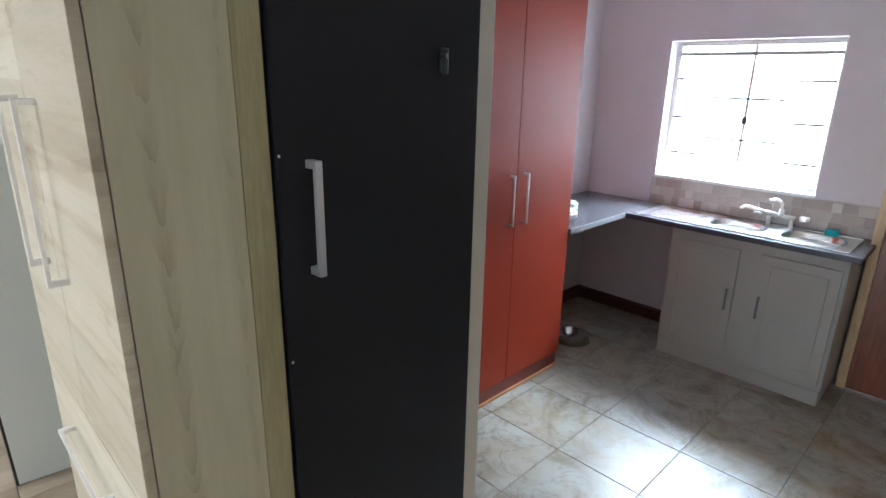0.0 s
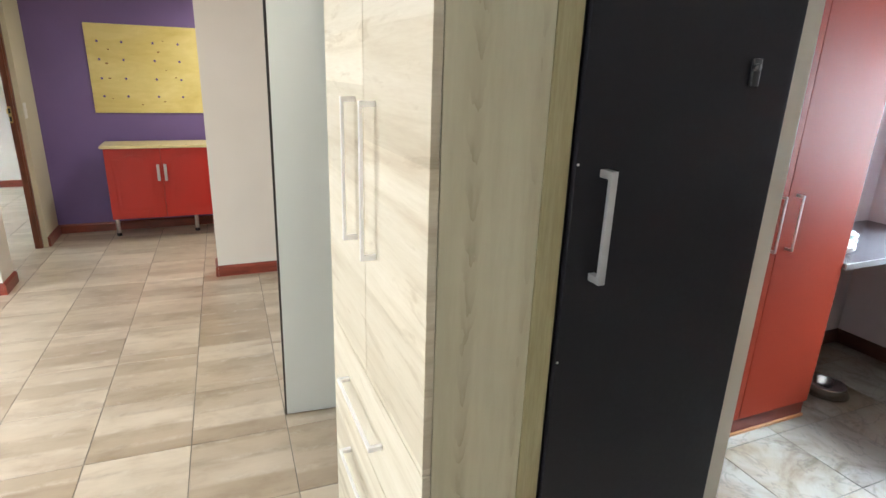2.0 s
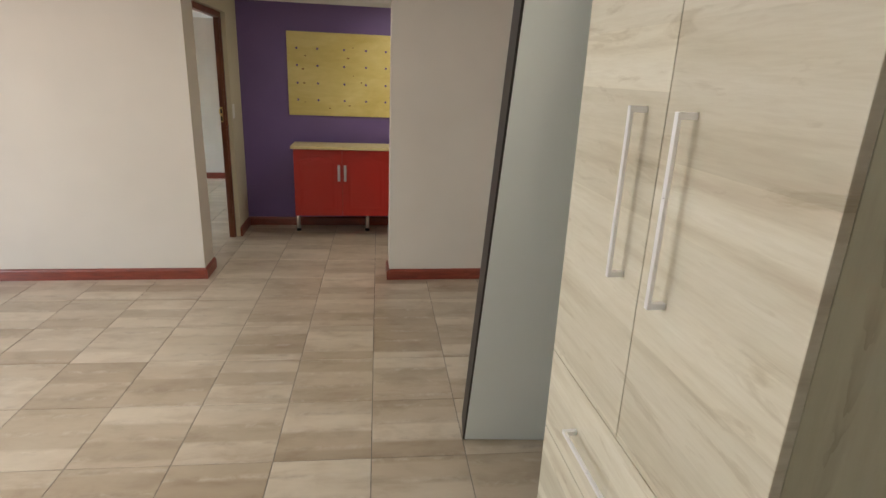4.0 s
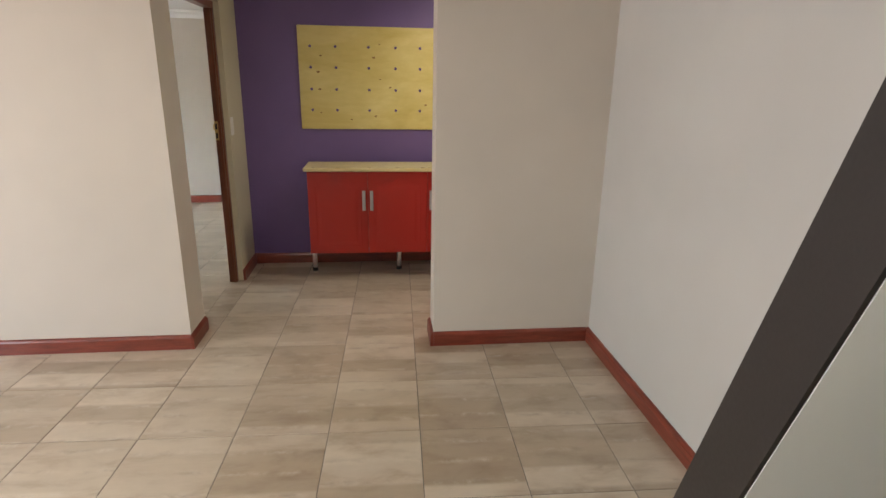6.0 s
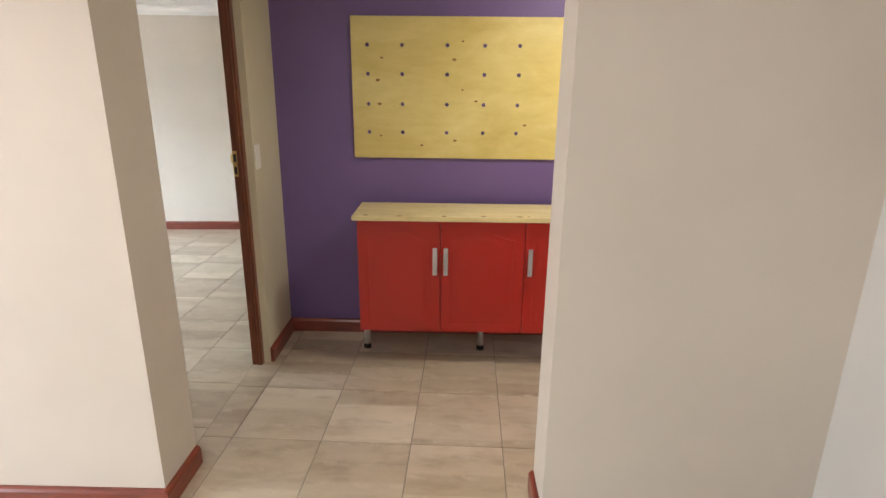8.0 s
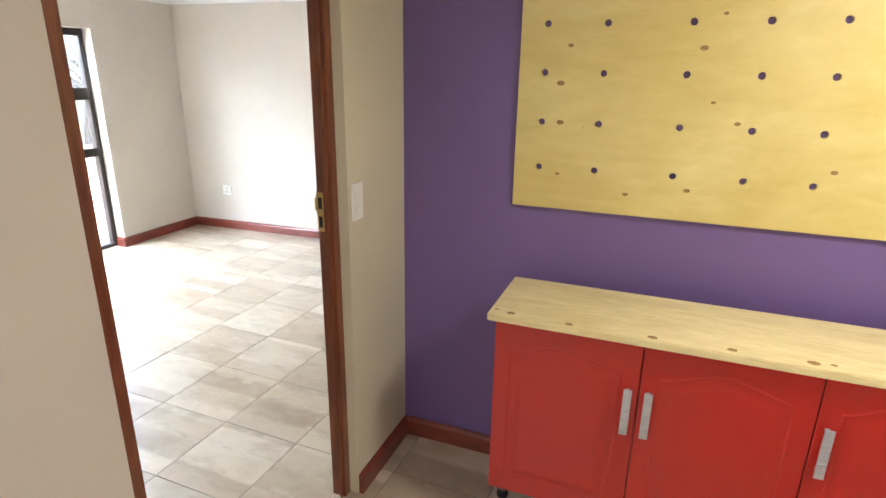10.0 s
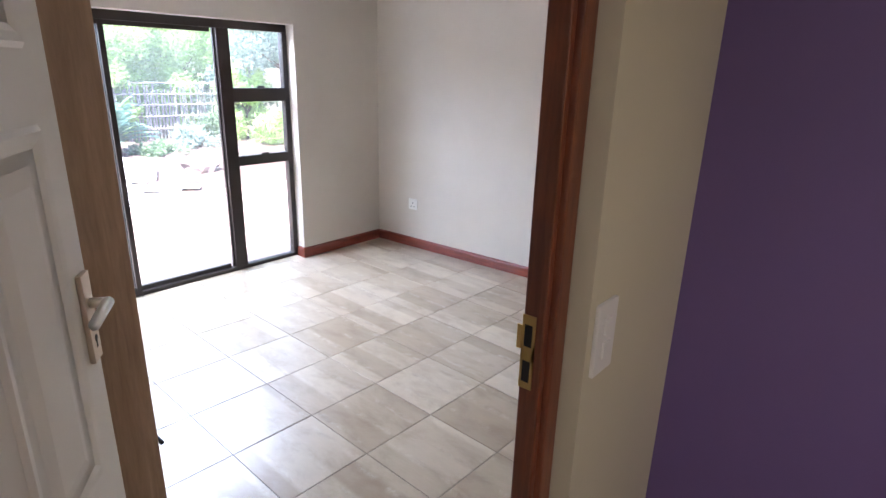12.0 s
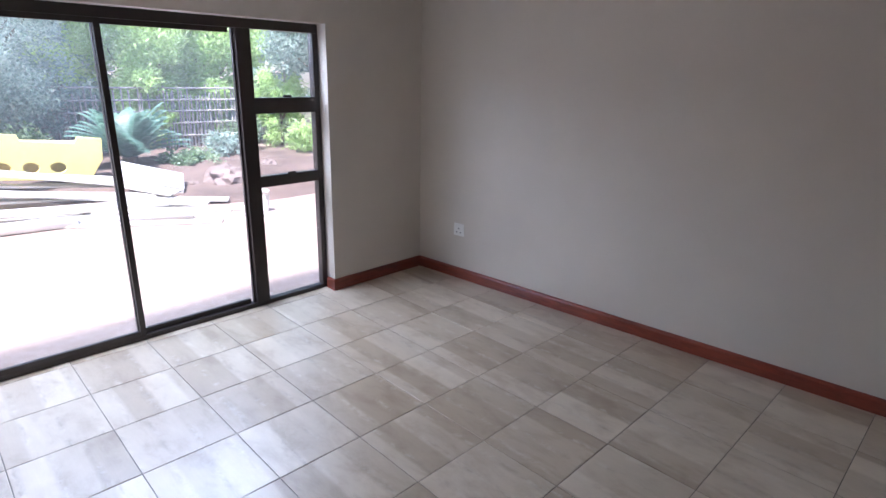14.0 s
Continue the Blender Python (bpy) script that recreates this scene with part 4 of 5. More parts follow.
def pegboard():
    """Plywood sheet with drilled holes."""
    top = thing("pegboard", "yellow-varnished plywood board with drilled holes on purple wall", "board", (-0.265, 6.26, 1.58))
    cu = bpy.data.curves.new("sheet", "CURVE")
    cu.dimensions, cu.fill_mode, cu.extrude, cu.bevel_depth = "2D", "BOTH", 0.0075, 0.0008
    def loop(pts):
        s = cu.splines.new("POLY")
        s.points.add(len(pts) - 1)
        for p, (x, y) in zip(s.points, pts):
            p.co = (x, y, 0, 1)
        s.use_cyclic_u = True
    loop([(-0.768, -0.405), (0.768, -0.405), (0.768, 0.403), (-0.768, 0.403)])
    for x in (-0.94, -0.737, -0.471, -0.252, -0.05, 0.203, 0.404):
        for z in (1.827, 1.665, 1.493, 1.328):
            loop([(x + 0.265 + 0.0125 * math.cos(k * math.pi / 8), z - 1.58 + 0.0125 * math.sin(k * math.pi / 8)) for k in range(16)])
    tmp = bpy.data.objects.new("sheet_curve", cu)
    me = bpy.data.meshes.new_from_object(tmp)
    bpy.data.objects.remove(tmp)
    me.transform(pose(0, 0, 0, 90, 0, 0))
    me.name = "sheet"
    me.materials.clear()
    me.materials.append(M_PLY)
    ob = new("sheet", me)
    ob.parent = top
    # timber knots, flush discs of darker wood
    for x, z, w in ((-0.855, 1.756, 0.01), (-0.43, 1.748, 0.013), (-0.881, 1.63, 0.014), (-0.873, 1.494, 0.013), (-0.298, 1.514, 0.01), (-0.869, 1.307, 0.008), (-0.621, 1.251, 0.01), (-0.42, 1.282, 0.011), (-0.379, 1.579, 0.008), (-0.382, 1.85, 0.008), (-0.001, 1.377, 0.011)):
        bm = bmesh.new()
        v = rod(bm, (x + 0.265, -0.0078, z - 1.58), (x + 0.265, -0.0089, z - 1.58), w, 14)
        bmesh.ops.scale(bm, vec=(1, 1, 0.62), verts=v, space=Matrix.Translation((-(x + 0.265), 0, -(z - 1.58))))
        part("knot", bm, M_KNOT, top, "brown timber knot")


M_KNOT = wood("knot_brown", (0.20, 0.10, 0.03), (0.40, 0.23, 0.07), (5, 5, 5), 20, 0.5)
pegboard()


def buffet():
    """Red three-door sideboard on short chrome legs under a pine top."""
    top = thing("sideboard", "glossy red three-door sideboard with pine top on chrome legs", "sideboard", (-0.30, 5.98, 0))
    def add(name, bm, mat, parent=top, label="", smooth=False):
        bmesh.ops.translate(bm, verts=bm.verts, vec=(0.30, -5.98, 0))
        return part(name, bm, mat, parent, label, smooth)
    bm = bmesh.new()
    box(bm, -0.963, 0.357, 5.836, 6.155, 0.25, 0.884, 0.002)
    add("carcass", bm, M_RED)
    bm = bmesh.new()
    ol = [(-0.985, 5.792), (0.385, 5.792), (0.432, 6.00), (0.415, 6.165), (-0.985, 6.165)]
    lo = [bm.verts.new((x, y, 0.886)) for x, y in ol]
    up = [bm.verts.new((x, y, 0.912)) for x, y in ol]
    bm.faces.new(lo[::-1])
    bm.faces.new(up)
    for k in range(5):
        bm.faces.new((lo[k], lo[(k + 1) % 5], up[(k + 1) % 5], up[k]))
    bmesh.ops.bevel(bm, geom=bm.edges[:], offset=0.003, segments=2, affect="EDGES")
    pt = add("top", bm, M_PINE, label="knotty pine top with cut corner")
    for x, y, w in ((-0.912, 5.822, 0.014), (-0.722, 5.811, 0.013), (-0.474, 5.817, 0.015), (-0.257, 5.823, 0.014), (-0.054, 5.826, 0.017), (0.19, 5.837, 0.017), (-0.004, 5.833, 0.009)):
        bm = bmesh.new()
        v = rod(bm, (x, y, 0.9117), (x, y, 0.9126), w, 14)
        bmesh.ops.scale(bm, vec=(1, 0.7, 1), verts=v, space=Matrix.Translation((-x, -y, 0)))
        add("knot", bm, M_KNOT, pt, "dark pine knot")
    for x0, x1, hx in ((-0.961, -0.4925, -0.523), (-0.4895, -0.0185, -0.462), (-0.0155, 0.356, 0.012)):
        bm = bmesh.new()
        box(bm, x0, x1, 5.817, 5.835, 0.215, 0.88, 0.004)
        d = add("door", bm, M_RED)
        # raised field with a cathedral arch: an outer bead and an inner field
        for inset, prof in ((0.052, [(0.0, 5.8172), (0.006, 5.8157), (0.012, 5.8172)]), (0.078, [(0.0, 5.8172), (0.022, 5.8150), (0.03, 5.8150)])):
            bm = bmesh.new()
            loops = []
            for ins, y in prof:
                a, b, lo_, hi = x0 + inset + ins, x1 - inset - ins, 0.215 + inset + ins, 0.88 - inset - ins - 0.028
                pts = [(a, lo_), (b, lo_), (b, hi - 0.02)]
                for k in range(1, 16):
                    u = k / 16
                    pts.append((b + (a - b) * u, hi - 0.02 + 0.048 * max(0.0, math.sin(math.pi * u)) ** 2))
                pts.append((a, hi - 0.02))
                loops.append([bm.verts.new((x, y, z)) for x, z in pts])
            for r1, r2 in zip(loops, loops[1:]):
                m = len(r1)
                for k in range(m):
                    bm.faces.new((r1[k], r1[(k + 1) % m], r2[(k + 1) % m], r2[k]))
            if inset > 0.06:
                bm.faces.new(loops[-1])
            add("raised_panel" if inset > 0.06 else "bead", bm, M_RED, d)
        bm = bmesh.new()
        box(bm, hx - 0.0125, hx + 0.0125, 5.786, 5.793, 0.575, 0.735, 0.002)
        for z in (0.585, 0.715):
            box(bm, hx - 0.006, hx + 0.006, 5.792, 5.817, z, z + 0.01)
        for k in range(9):
            rod(bm, (hx - 0.008 * (-1) ** k, 5.7865, 0.59 + k * 0.016), (hx + 0.007, 5.7845, 0.597 + k * 0.016), 0.003, 6)
        add("handle", bm, M_WORN, d, "silver handle with embossed pattern")
    for x in (-0.955, -0.24, 0.345):
        bm = bmesh.new()
        rod(bm, (x, 6.03, 0.03), (x, 6.03, 0.214), 0.019, 16)
        lg = add("leg", bm, M_CHROME, label="chrome tube leg", smooth=True)
        bm = bmesh.new()
        rod(bm, (x, 6.03, 0.0), (x, 6.03, 0.03), 0.024, 16, 0.021)
        add("foot", bm, M_RUBBER_AND_HOLES, lg, "black rubber foot", True)


buffet()


def door_frame():
    top = tagged(new("door_1"), "reddish-brown varnished timber door frame", "door frame", kind="structure")
    X0 = -1.603
    def jamb(y0, y1, s, X1):
        bm = bmesh.new()
        box(bm, X0, X1, y0, y1, 0.0, 2.084, 0.004)
        # planted stop that leaves a rebate on the room side
        ya = y1 if s > 0 else y0
        box(bm, X0 + 0.042, X1 - 0.012, ya - 0.001 if s > 0 else ya - 0.012, ya + 0.012 if s > 0 else ya + 0.001, 0.0, 2.036, 0.003)
        return part("jamb", bm, M_JAMB, top)
    jamb(4.890, 4.923, 1, -1.556)
    right = jamb(5.772, 5.811, -1, -1.543)
    bm = bmesh.new()
    box(bm, X0, -1.543, 4.9235, 5.7715, 2.036, 2.084, 0.004)
    part("head", bm, M_JAMB, top)
    # strike plate with two mortises
    bm = bmesh.new()
    for a in ((-1.603, -1.578, 1.125, 1.137), (-1.603, -1.578, 1.178, 1.204), (-1.603, -1.578, 1.245, 1.262), (-1.603, -1.599, 1.137, 1.245), (-1.583, -1.578, 1.137, 1.245)):
        box(bm, a[0], a[1], 5.7695, 5.7725, a[2], a[3])
    box(bm, -1.612, -1.602, 5.768, 5.7715, 1.198, 1.242, 0.001)
    part("strike_plate", bm, M_BRASS, right, "brass strike plate")
    # black blocks in the plate's openings stand for their shaded depth
    bm = bmesh.new()
    for z0, z1 in ((1.137, 1.178), (1.204, 1.245)):
        box(bm, -1.599, -1.583, 5.7708, 5.7722, z0, z1)
    part("mortise", bm, M_RUBBER_AND_HOLES, right, "black fill standing for the mortise's dark depth")


door_frame()


M_SATIN = paint("satin_bronze", (0.62, 0.52, 0.42), 0.35, 200, 0.05, 0.05, 0.9)


def door_leaf():
    top = thing("interior_door", "white moulded panel door standing half open", "door", (-1.617, 4.935, 0), 180 - 33.8)
    bm = bmesh.new()
    box(bm, 0.0, 0.662, -0.0, 0.04, 0.012, 2.03, 0.002)
    lf = part("leaf", bm, M_DOOR, top)
    # moulded panels on the face turned to the passage
    for x0, x1 in ((0.07, 0.30), (0.35, 0.585)):
        for z0, z1, arch in ((0.16, 0.82, 0), (0.98, 1.56, 0), (1.66, 1.90, 0.05)):
            bm = bmesh.new()
            loops = []
            for ins, dy in ((0.0, 0.0), (0.008, -0.006), (0.02, -0.004), (0.03, 0.0005), (0.05, 0.0005), (0.075, -0.005)):
                a, b, c, d = x0 + ins, x1 - ins, z0 + ins, z1 - ins
                pts = [(a, c), (b, c), (b, d)]
                for k in range(1, 12):
                    u = k / 12
                    pts.append((b + (a - b) * u, d + arch * math.sin(math.pi * u)))
                pts.append((a, d))
                loops.append([bm.verts.new((x, dy - 0.0005, z)) for x, z in pts])
            for r1, r2 in zip(loops, loops[1:]):
                m = len(r1)
                for k in range(m):
                    bm.faces.new((r1[k], r1[(k + 1) % m], r2[(k + 1) % m], r2[k]))
            bm.faces.new(loops[-1])
            part("panel", bm, M_DOOR, lf)
    bm = bmesh.new()
    box(bm, 0.612, 0.650, -0.009, 0.0, 1.165, 1.32, 0.003)
    hp = part("lock_plate", bm, M_SATIN, lf, "satin bronze lock plate")
    bm = bmesh.new()
    rod(bm, (0.632, -0.008, 1.267), (0.632, -0.036, 1.267), 0.009, 12)
    rod(bm, (0.635, -0.035, 1.267), (0.55, -0.037, 1.262), 0.0095, 12, 0.0085)
    part("lever", bm, M_CHROME, hp, "chrome lever handle", True)
    # no real hole: a black disc and slot stand for its shade
    bm = bmesh.new()
    rod(bm, (0.632, -0.0085, 1.205), (0.632, -0.0095, 1.205), 0.006, 10)
    box(bm, 0.6295, 0.6345, -0.0096, -0.0085, 1.188, 1.205)
    part("keyhole", bm, M_RUBBER_AND_HOLES, hp, "black fill standing for the keyhole's dark depth")
    for z in (0.25, 1.0, 1.80):
        bm = bmesh.new()
        rod(bm, (-0.004, 0.045, z), (-0.004, 0.045, z + 0.1), 0.007, 10)
        part("hinge", bm, M_BRASS, lf, "brass butt hinge")


door_leaf()


def light_switch():
    top = thing("light_switch", "cream plastic light switch plate on beige wall", "switch", (DW1, 5.868, 1.22), 90)
    bm = bmesh.new()
    box(bm, -0.036, 0.036, -0.008, 0.0, -0.066, 0.066, 0.003)
    part("plate", bm, M_PLASTIC, top)
    for z in (-0.022, 0.022):
        bm = bmesh.new()
        box(bm, -0.012, 0.012, -0.012, -0.007, z - 0.015, z + 0.015, 0.002)
        part("rocker", bm, M_PLASTIC, top)


light_switch()


# ---- empty room ----
def socket():
    w = pose(RX0, RY1, 0, 0, 0, 2.8)
    top = tagged(new("wall_socket"), "white plastic wall socket low on the beige wall", "socket")
    top.matrix_world = w @ pose(0.455, 0, 0.42)
    bm = bmesh.new()
    box(bm, -0.052, 0.052, -0.010, 0.0, -0.052, 0.052, 0.003)
    pl = part("plate", bm, M_PLASTIC, top)
    # black discs on the plate in place of shaded holes
    for x, z in ((-0.02, -0.022), (0.02, -0.022), (0.0, 0.012)):
        bm = bmesh.new()
        rod(bm, (x, -0.0095, z), (x, -0.0105, z), 0.006, 10)
        part("pin_hole", bm, M_RUBBER_AND_HOLES, pl, "black disc standing for the pin hole's dark depth")
    bm = bmesh.new()
    box(bm, 0.02, 0.038, -0.014, -0.009, 0.02, 0.042, 0.002)
    part("rocker", bm, M_PLASTIC, pl)


socket()


def wardrobe():
    x1, y1 = -2.395, 5.452
    top = thing("wardrobe", "brown wood-grain built-in wardrobe with small dark handles", "wardrobe", (-3.0, 5.16, 0))
    def add(name, bm, mat, parent=top, label=""):
        bmesh.ops.translate(bm, verts=bm.verts, vec=(3.0, -5.16, 0))
        return part(name, bm, mat, parent, label)
    bm = bmesh.new()
    box(bm, x1 - 0.018, x1, BACK_L + 0.003, y1, 0.0, 2.3, 0.002)
    add("side_panel", bm, M_OAKD)
    bm = bmesh.new()
    box(bm, -3.6, x1 - 0.019, BACK_L + 0.003, y1 - 0.022, 0.0, 2.3, 0.002)
    add("carcass", bm, M_OAKD)
    for z0, z1 in ((0.06, 0.30), (0.304, 0.54), (0.544, 0.80), (0.804, 2.29)):
        bm = bmesh.new()
        box(bm, -3.0, x1 - 0.02, y1 - 0.02, y1 - 0.002, z0, z1, 0.002)
        d = add("door" if z1 > 1 else "drawer", bm, M_OAKD)
        if z1 < 1:
            bm = bmesh.new()
            zz = z1 - 0.07
            rod(bm, (-2.47, y1 - 0.003, zz), (-2.47, y1 + 0.028, zz), 0.005, 8)
            rod(bm, (-2.60, y1 - 0.003, zz), (-2.60, y1 + 0.028, zz), 0.005, 8)
            rod(bm, (-2.455, y1 + 0.028, zz), (-2.615, y1 + 0.028, zz), 0.006, 8)
            add("handle", bm, M_RUBBER_AND_HOLES, d, "slim black bar handle")


wardrobe()


def patio_door():
    top = tagged(new("door_3"), "bronze aluminium sliding patio door with fixed side panes", "patio door", kind="structure")
    A, B = -5.375, -5.315
    def bar(name, y0, y1, z0, z1, a=A, b=B, bev=0.003):
        bm = bmesh.new()
        box(bm, a, b, y0, y1, z0, z1, bev)
        return part(name, bm, M_ALU, top)
    def pane(y0, y1, z0, z1, x):
        bm = bmesh.new()
        box(bm, x - 0.002, x + 0.002, y0 - 0.004, y1 + 0.004, z0 - 0.004, z1 + 0.004)
        g = part("pane", bm, M_GLASS, top)
        g.visible_shadow = False
    bar("frame_head", PY0, PY1 - 0.002, 1.905, PZ1 - 0.001)
    bar("frame_sill", PY0, PY1 - 0.002, 0.0, 0.03)
    bar("frame_stile", PY0, PY0 + 0.05, 0.03, 1.905)
    bar("frame_stile", 7.815, PY1 - 0.002, 0.03, 1.905)
    bar("mullion", 7.252, 7.352, 0.03, 1.905)
    bar("transom", 7.352, 7.815, 0.868, 0.945, A + 0.006)
    bar("transom", 7.352, 7.815, 1.370, 1.474, A + 0.006)
    # fixed leaf and sliding leaf
    for y0, y1, a in ((6.452, 7.252, -5.372), (PY0 + 0.05, 6.492, -5.342)):
        b = a + 0.026
        bar("leaf_stile", y0, y0 + 0.034, 0.03, 1.905, a, b)
        bar("leaf_stile", y1 - (0.034 if y1 < 7 else 0.012), y1, 0.03, 1.905, a, b)
        bar("leaf_rail", y0 + 0.034, y1 - 0.034, 0.03, 0.062, a, b)
        bar("leaf_rail", y0 + 0.034, y1 - 0.034, 1.875, 1.905, a, b)
        pane(y0 + 0.034, y1 - (0.034 if y1 < 7 else 0.012), 0.062, 1.875, a + 0.013)
    for z0, z1 in ((0.03, 0.868), (0.945, 1.370), (1.474, 1.905)):
        pane(7.352, 7.815, z0, z1, -5.345)
    bm = bmesh.new()
    for z in (0.955, 1.484):
        box(bm, B - 0.002, B + 0.014, 7.56, 7.62, z - 0.008, z + 0.006, 0.002)
    part("vent_catch", bm, M_ALU, top)


patio_door()


# unseen fixture, added to go with a lamp under the ceiling
def assumed_ceiling_light(x, y):
    top = thing("assumed_ceiling_light", "unseen added ceiling light, round white with opal cover", "ceiling light", (x, y, CEIL), group="ceiling lights")
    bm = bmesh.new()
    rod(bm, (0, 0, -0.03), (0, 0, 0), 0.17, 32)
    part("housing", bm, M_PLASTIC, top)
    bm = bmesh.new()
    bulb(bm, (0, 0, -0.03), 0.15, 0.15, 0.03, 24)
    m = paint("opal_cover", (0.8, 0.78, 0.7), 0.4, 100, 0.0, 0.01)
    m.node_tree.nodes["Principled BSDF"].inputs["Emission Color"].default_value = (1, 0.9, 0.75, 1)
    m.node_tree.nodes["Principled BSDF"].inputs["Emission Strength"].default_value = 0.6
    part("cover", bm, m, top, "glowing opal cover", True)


# one at the inferred passage lamp, one made up for the living space fill
assumed_ceiling_light(0.30, 5.42)
assumed_ceiling_light(-1.6, 2.2)


# ---- garden ----
G = -0.12


def soil_mat():
    m = bpy.data.materials.new("sandy_ground")
    t, n, l, b = nodes_of(m)
    co = n.new("ShaderNodeTexCoord").outputs["Object"]
    a = noise_of(n, l, co, 0.35, 5, 0.6, 0.4)
    f = noise_of(n, l, co, 14, 6, 0.7)
    r = ramp(n, [(0.35, (0.36, 0.26, 0.21)), (0.6, (0.47, 0.37, 0.31))])
    l.new(a, r.inputs["Fac"])
    r2 = ramp(n, [(0.3, (0.7, 0.66, 0.62)), (0.62, (1, 1, 1))])
    l.new(f, r2.inputs["Fac"])
    l.new(mixc(n, l, 0.8, r.outputs["Color"], r2.outputs["Color"], "MULTIPLY"), b.inputs["Base Color"])
    b.inputs["Roughness"].default_value = 0.95
    bump_of(n, l, b, f, 0.5, 0.02)
    return m


M_SOIL = soil_mat()
M_EARTH = paint("red_earth", (0.155, 0.108, 0.087), 0.95, 30, 0.6, 0.2)
bm = bmesh.new()
bmesh.ops.create_grid(bm, x_segments=60, y_segments=60, size=400)
one("ground", bm, M_SOIL, "pale sandy yard ground", "ground", (0, 0, G), kind="structure")


def mound(name, cx, cy, rx, ry, h, label, seed):
    """A low uneven heap of earth."""
    bm = bmesh.new()
    bmesh.ops.create_grid(bm, x_segments=36, y_segments=36, size=1)
    for v in bm.verts:
        d = math.hypot(v.co.x, v.co.y)
        w = max(0.0, 1 - d * d)
        k = noise.fractal(Vector((v.co.x * 3 + seed, v.co.y * 3, seed)), 1.0, 2.0, 4)
        v.co.z = h * (w ** 0.8) * (0.8 + 0.5 * k) - 0.03 * (1 - w)
        v.co.x *= rx
        v.co.y *= ry
    return one(name, bm, M_EARTH, label, "earth", (cx, cy, G), kind="structure", smooth=True)


mound("ground_bed", -12.2, 9.8, 3.5, 3.4, 0.17, "brown bare earth of the garden bed", 3)


def leaf_mat(name, dark, lite, rough=0.5):
    m = bpy.data.materials.new(name)
    t, n, l, b = nodes_of(m)
    geo = n.new("ShaderNodeNewGeometry")
    r = ramp(n, [(0.0, dark), (1.0, lite)])
    l.new(geo.outputs["Random Per Island"], r.inputs["Fac"])
    l.new(r.outputs["Color"], b.inputs["Base Color"])
    b.inputs["Roughness"].default_value = rough
    tr = n.new("ShaderNodeBsdfTranslucent")
    l.new(r.outputs["Color"], tr.inputs["Color"])
    mx = n.new("ShaderNodeMixShader")
    mx.inputs[0].default_value = 0.5
    l.new(b.outputs[0], mx.inputs[1])
    l.new(tr.outputs[0], mx.inputs[2])
    l.new(mx.outputs[0], n["Material Output"].inputs["Surface"])
    return m


M_LEAFG = leaf_mat("leaf_grey_green", (0.26, 0.36, 0.31), (0.54, 0.64, 0.57))
M_LEAFB = leaf_mat("leaf_bamboo", (0.36, 0.54, 0.17), (0.66, 0.82, 0.40))
M_LEAFD = leaf_mat("leaf_deep_green", (0.10, 0.16, 0.09), (0.26, 0.36, 0.20))
M_CYCAD = leaf_mat("cycad_frond", (0.14, 0.28, 0.22), (0.30, 0.48, 0.38), 0.35)
M_COVER = leaf_mat("ground_cover_leaf", (0.15, 0.25, 0.12), (0.40, 0.52, 0.34))
M_BARK = wood("bark", (0.10, 0.075, 0.055), (0.22, 0.17, 0.13), (9, 9, 1.5), 6, 0.9, 0, 0.6)
M_POLE = wood("weathered_pole", (0.28, 0.26, 0.245), (0.48, 0.455, 0.44), (9, 9, 1), 5, 0.85, 0, 0.3)


def leaves(n, spots, size, slim, material, name, parent, rnd, label=""):
    """Many small bent leaves spread round spots (x, y, z, radius)."""
    vs, fs = [], []
    for _ in range(n):
        cx, cy, cz, r = rnd.choice(spots)
        d = Vector((rnd.gauss(0, 1), rnd.gauss(0, 1), rnd.gauss(0, 0.8))).normalized() * r * rnd.random() ** 0.4
        c = Vector((cx, cy, cz)) + d
        s = size * rnd.uniform(0.6, 1.35)
        q = Euler((rnd.uniform(-1.1, 1.1), rnd.uniform(-0.9, 0.9), rnd.uniform(0, 6.28))).to_matrix()
        k = len(vs)
        for x, y, z in ((0, 0, 0), (s * slim, s * 0.5, s * 0.08), (0, s, -s * 0.12), (-s * slim, s * 0.5, s * 0.08)):
            vs.append(tuple(c + q @ Vector((x, y, z))))
        fs.append((k, k + 1, k + 2, k + 3))
    me = bpy.data.meshes.new(name)
    me.from_pydata(vs, [], fs)
    me.materials.append(material)
    ob = new(name, me)
    ob.parent = parent
    if label:
        ob["label"] = label
    return ob


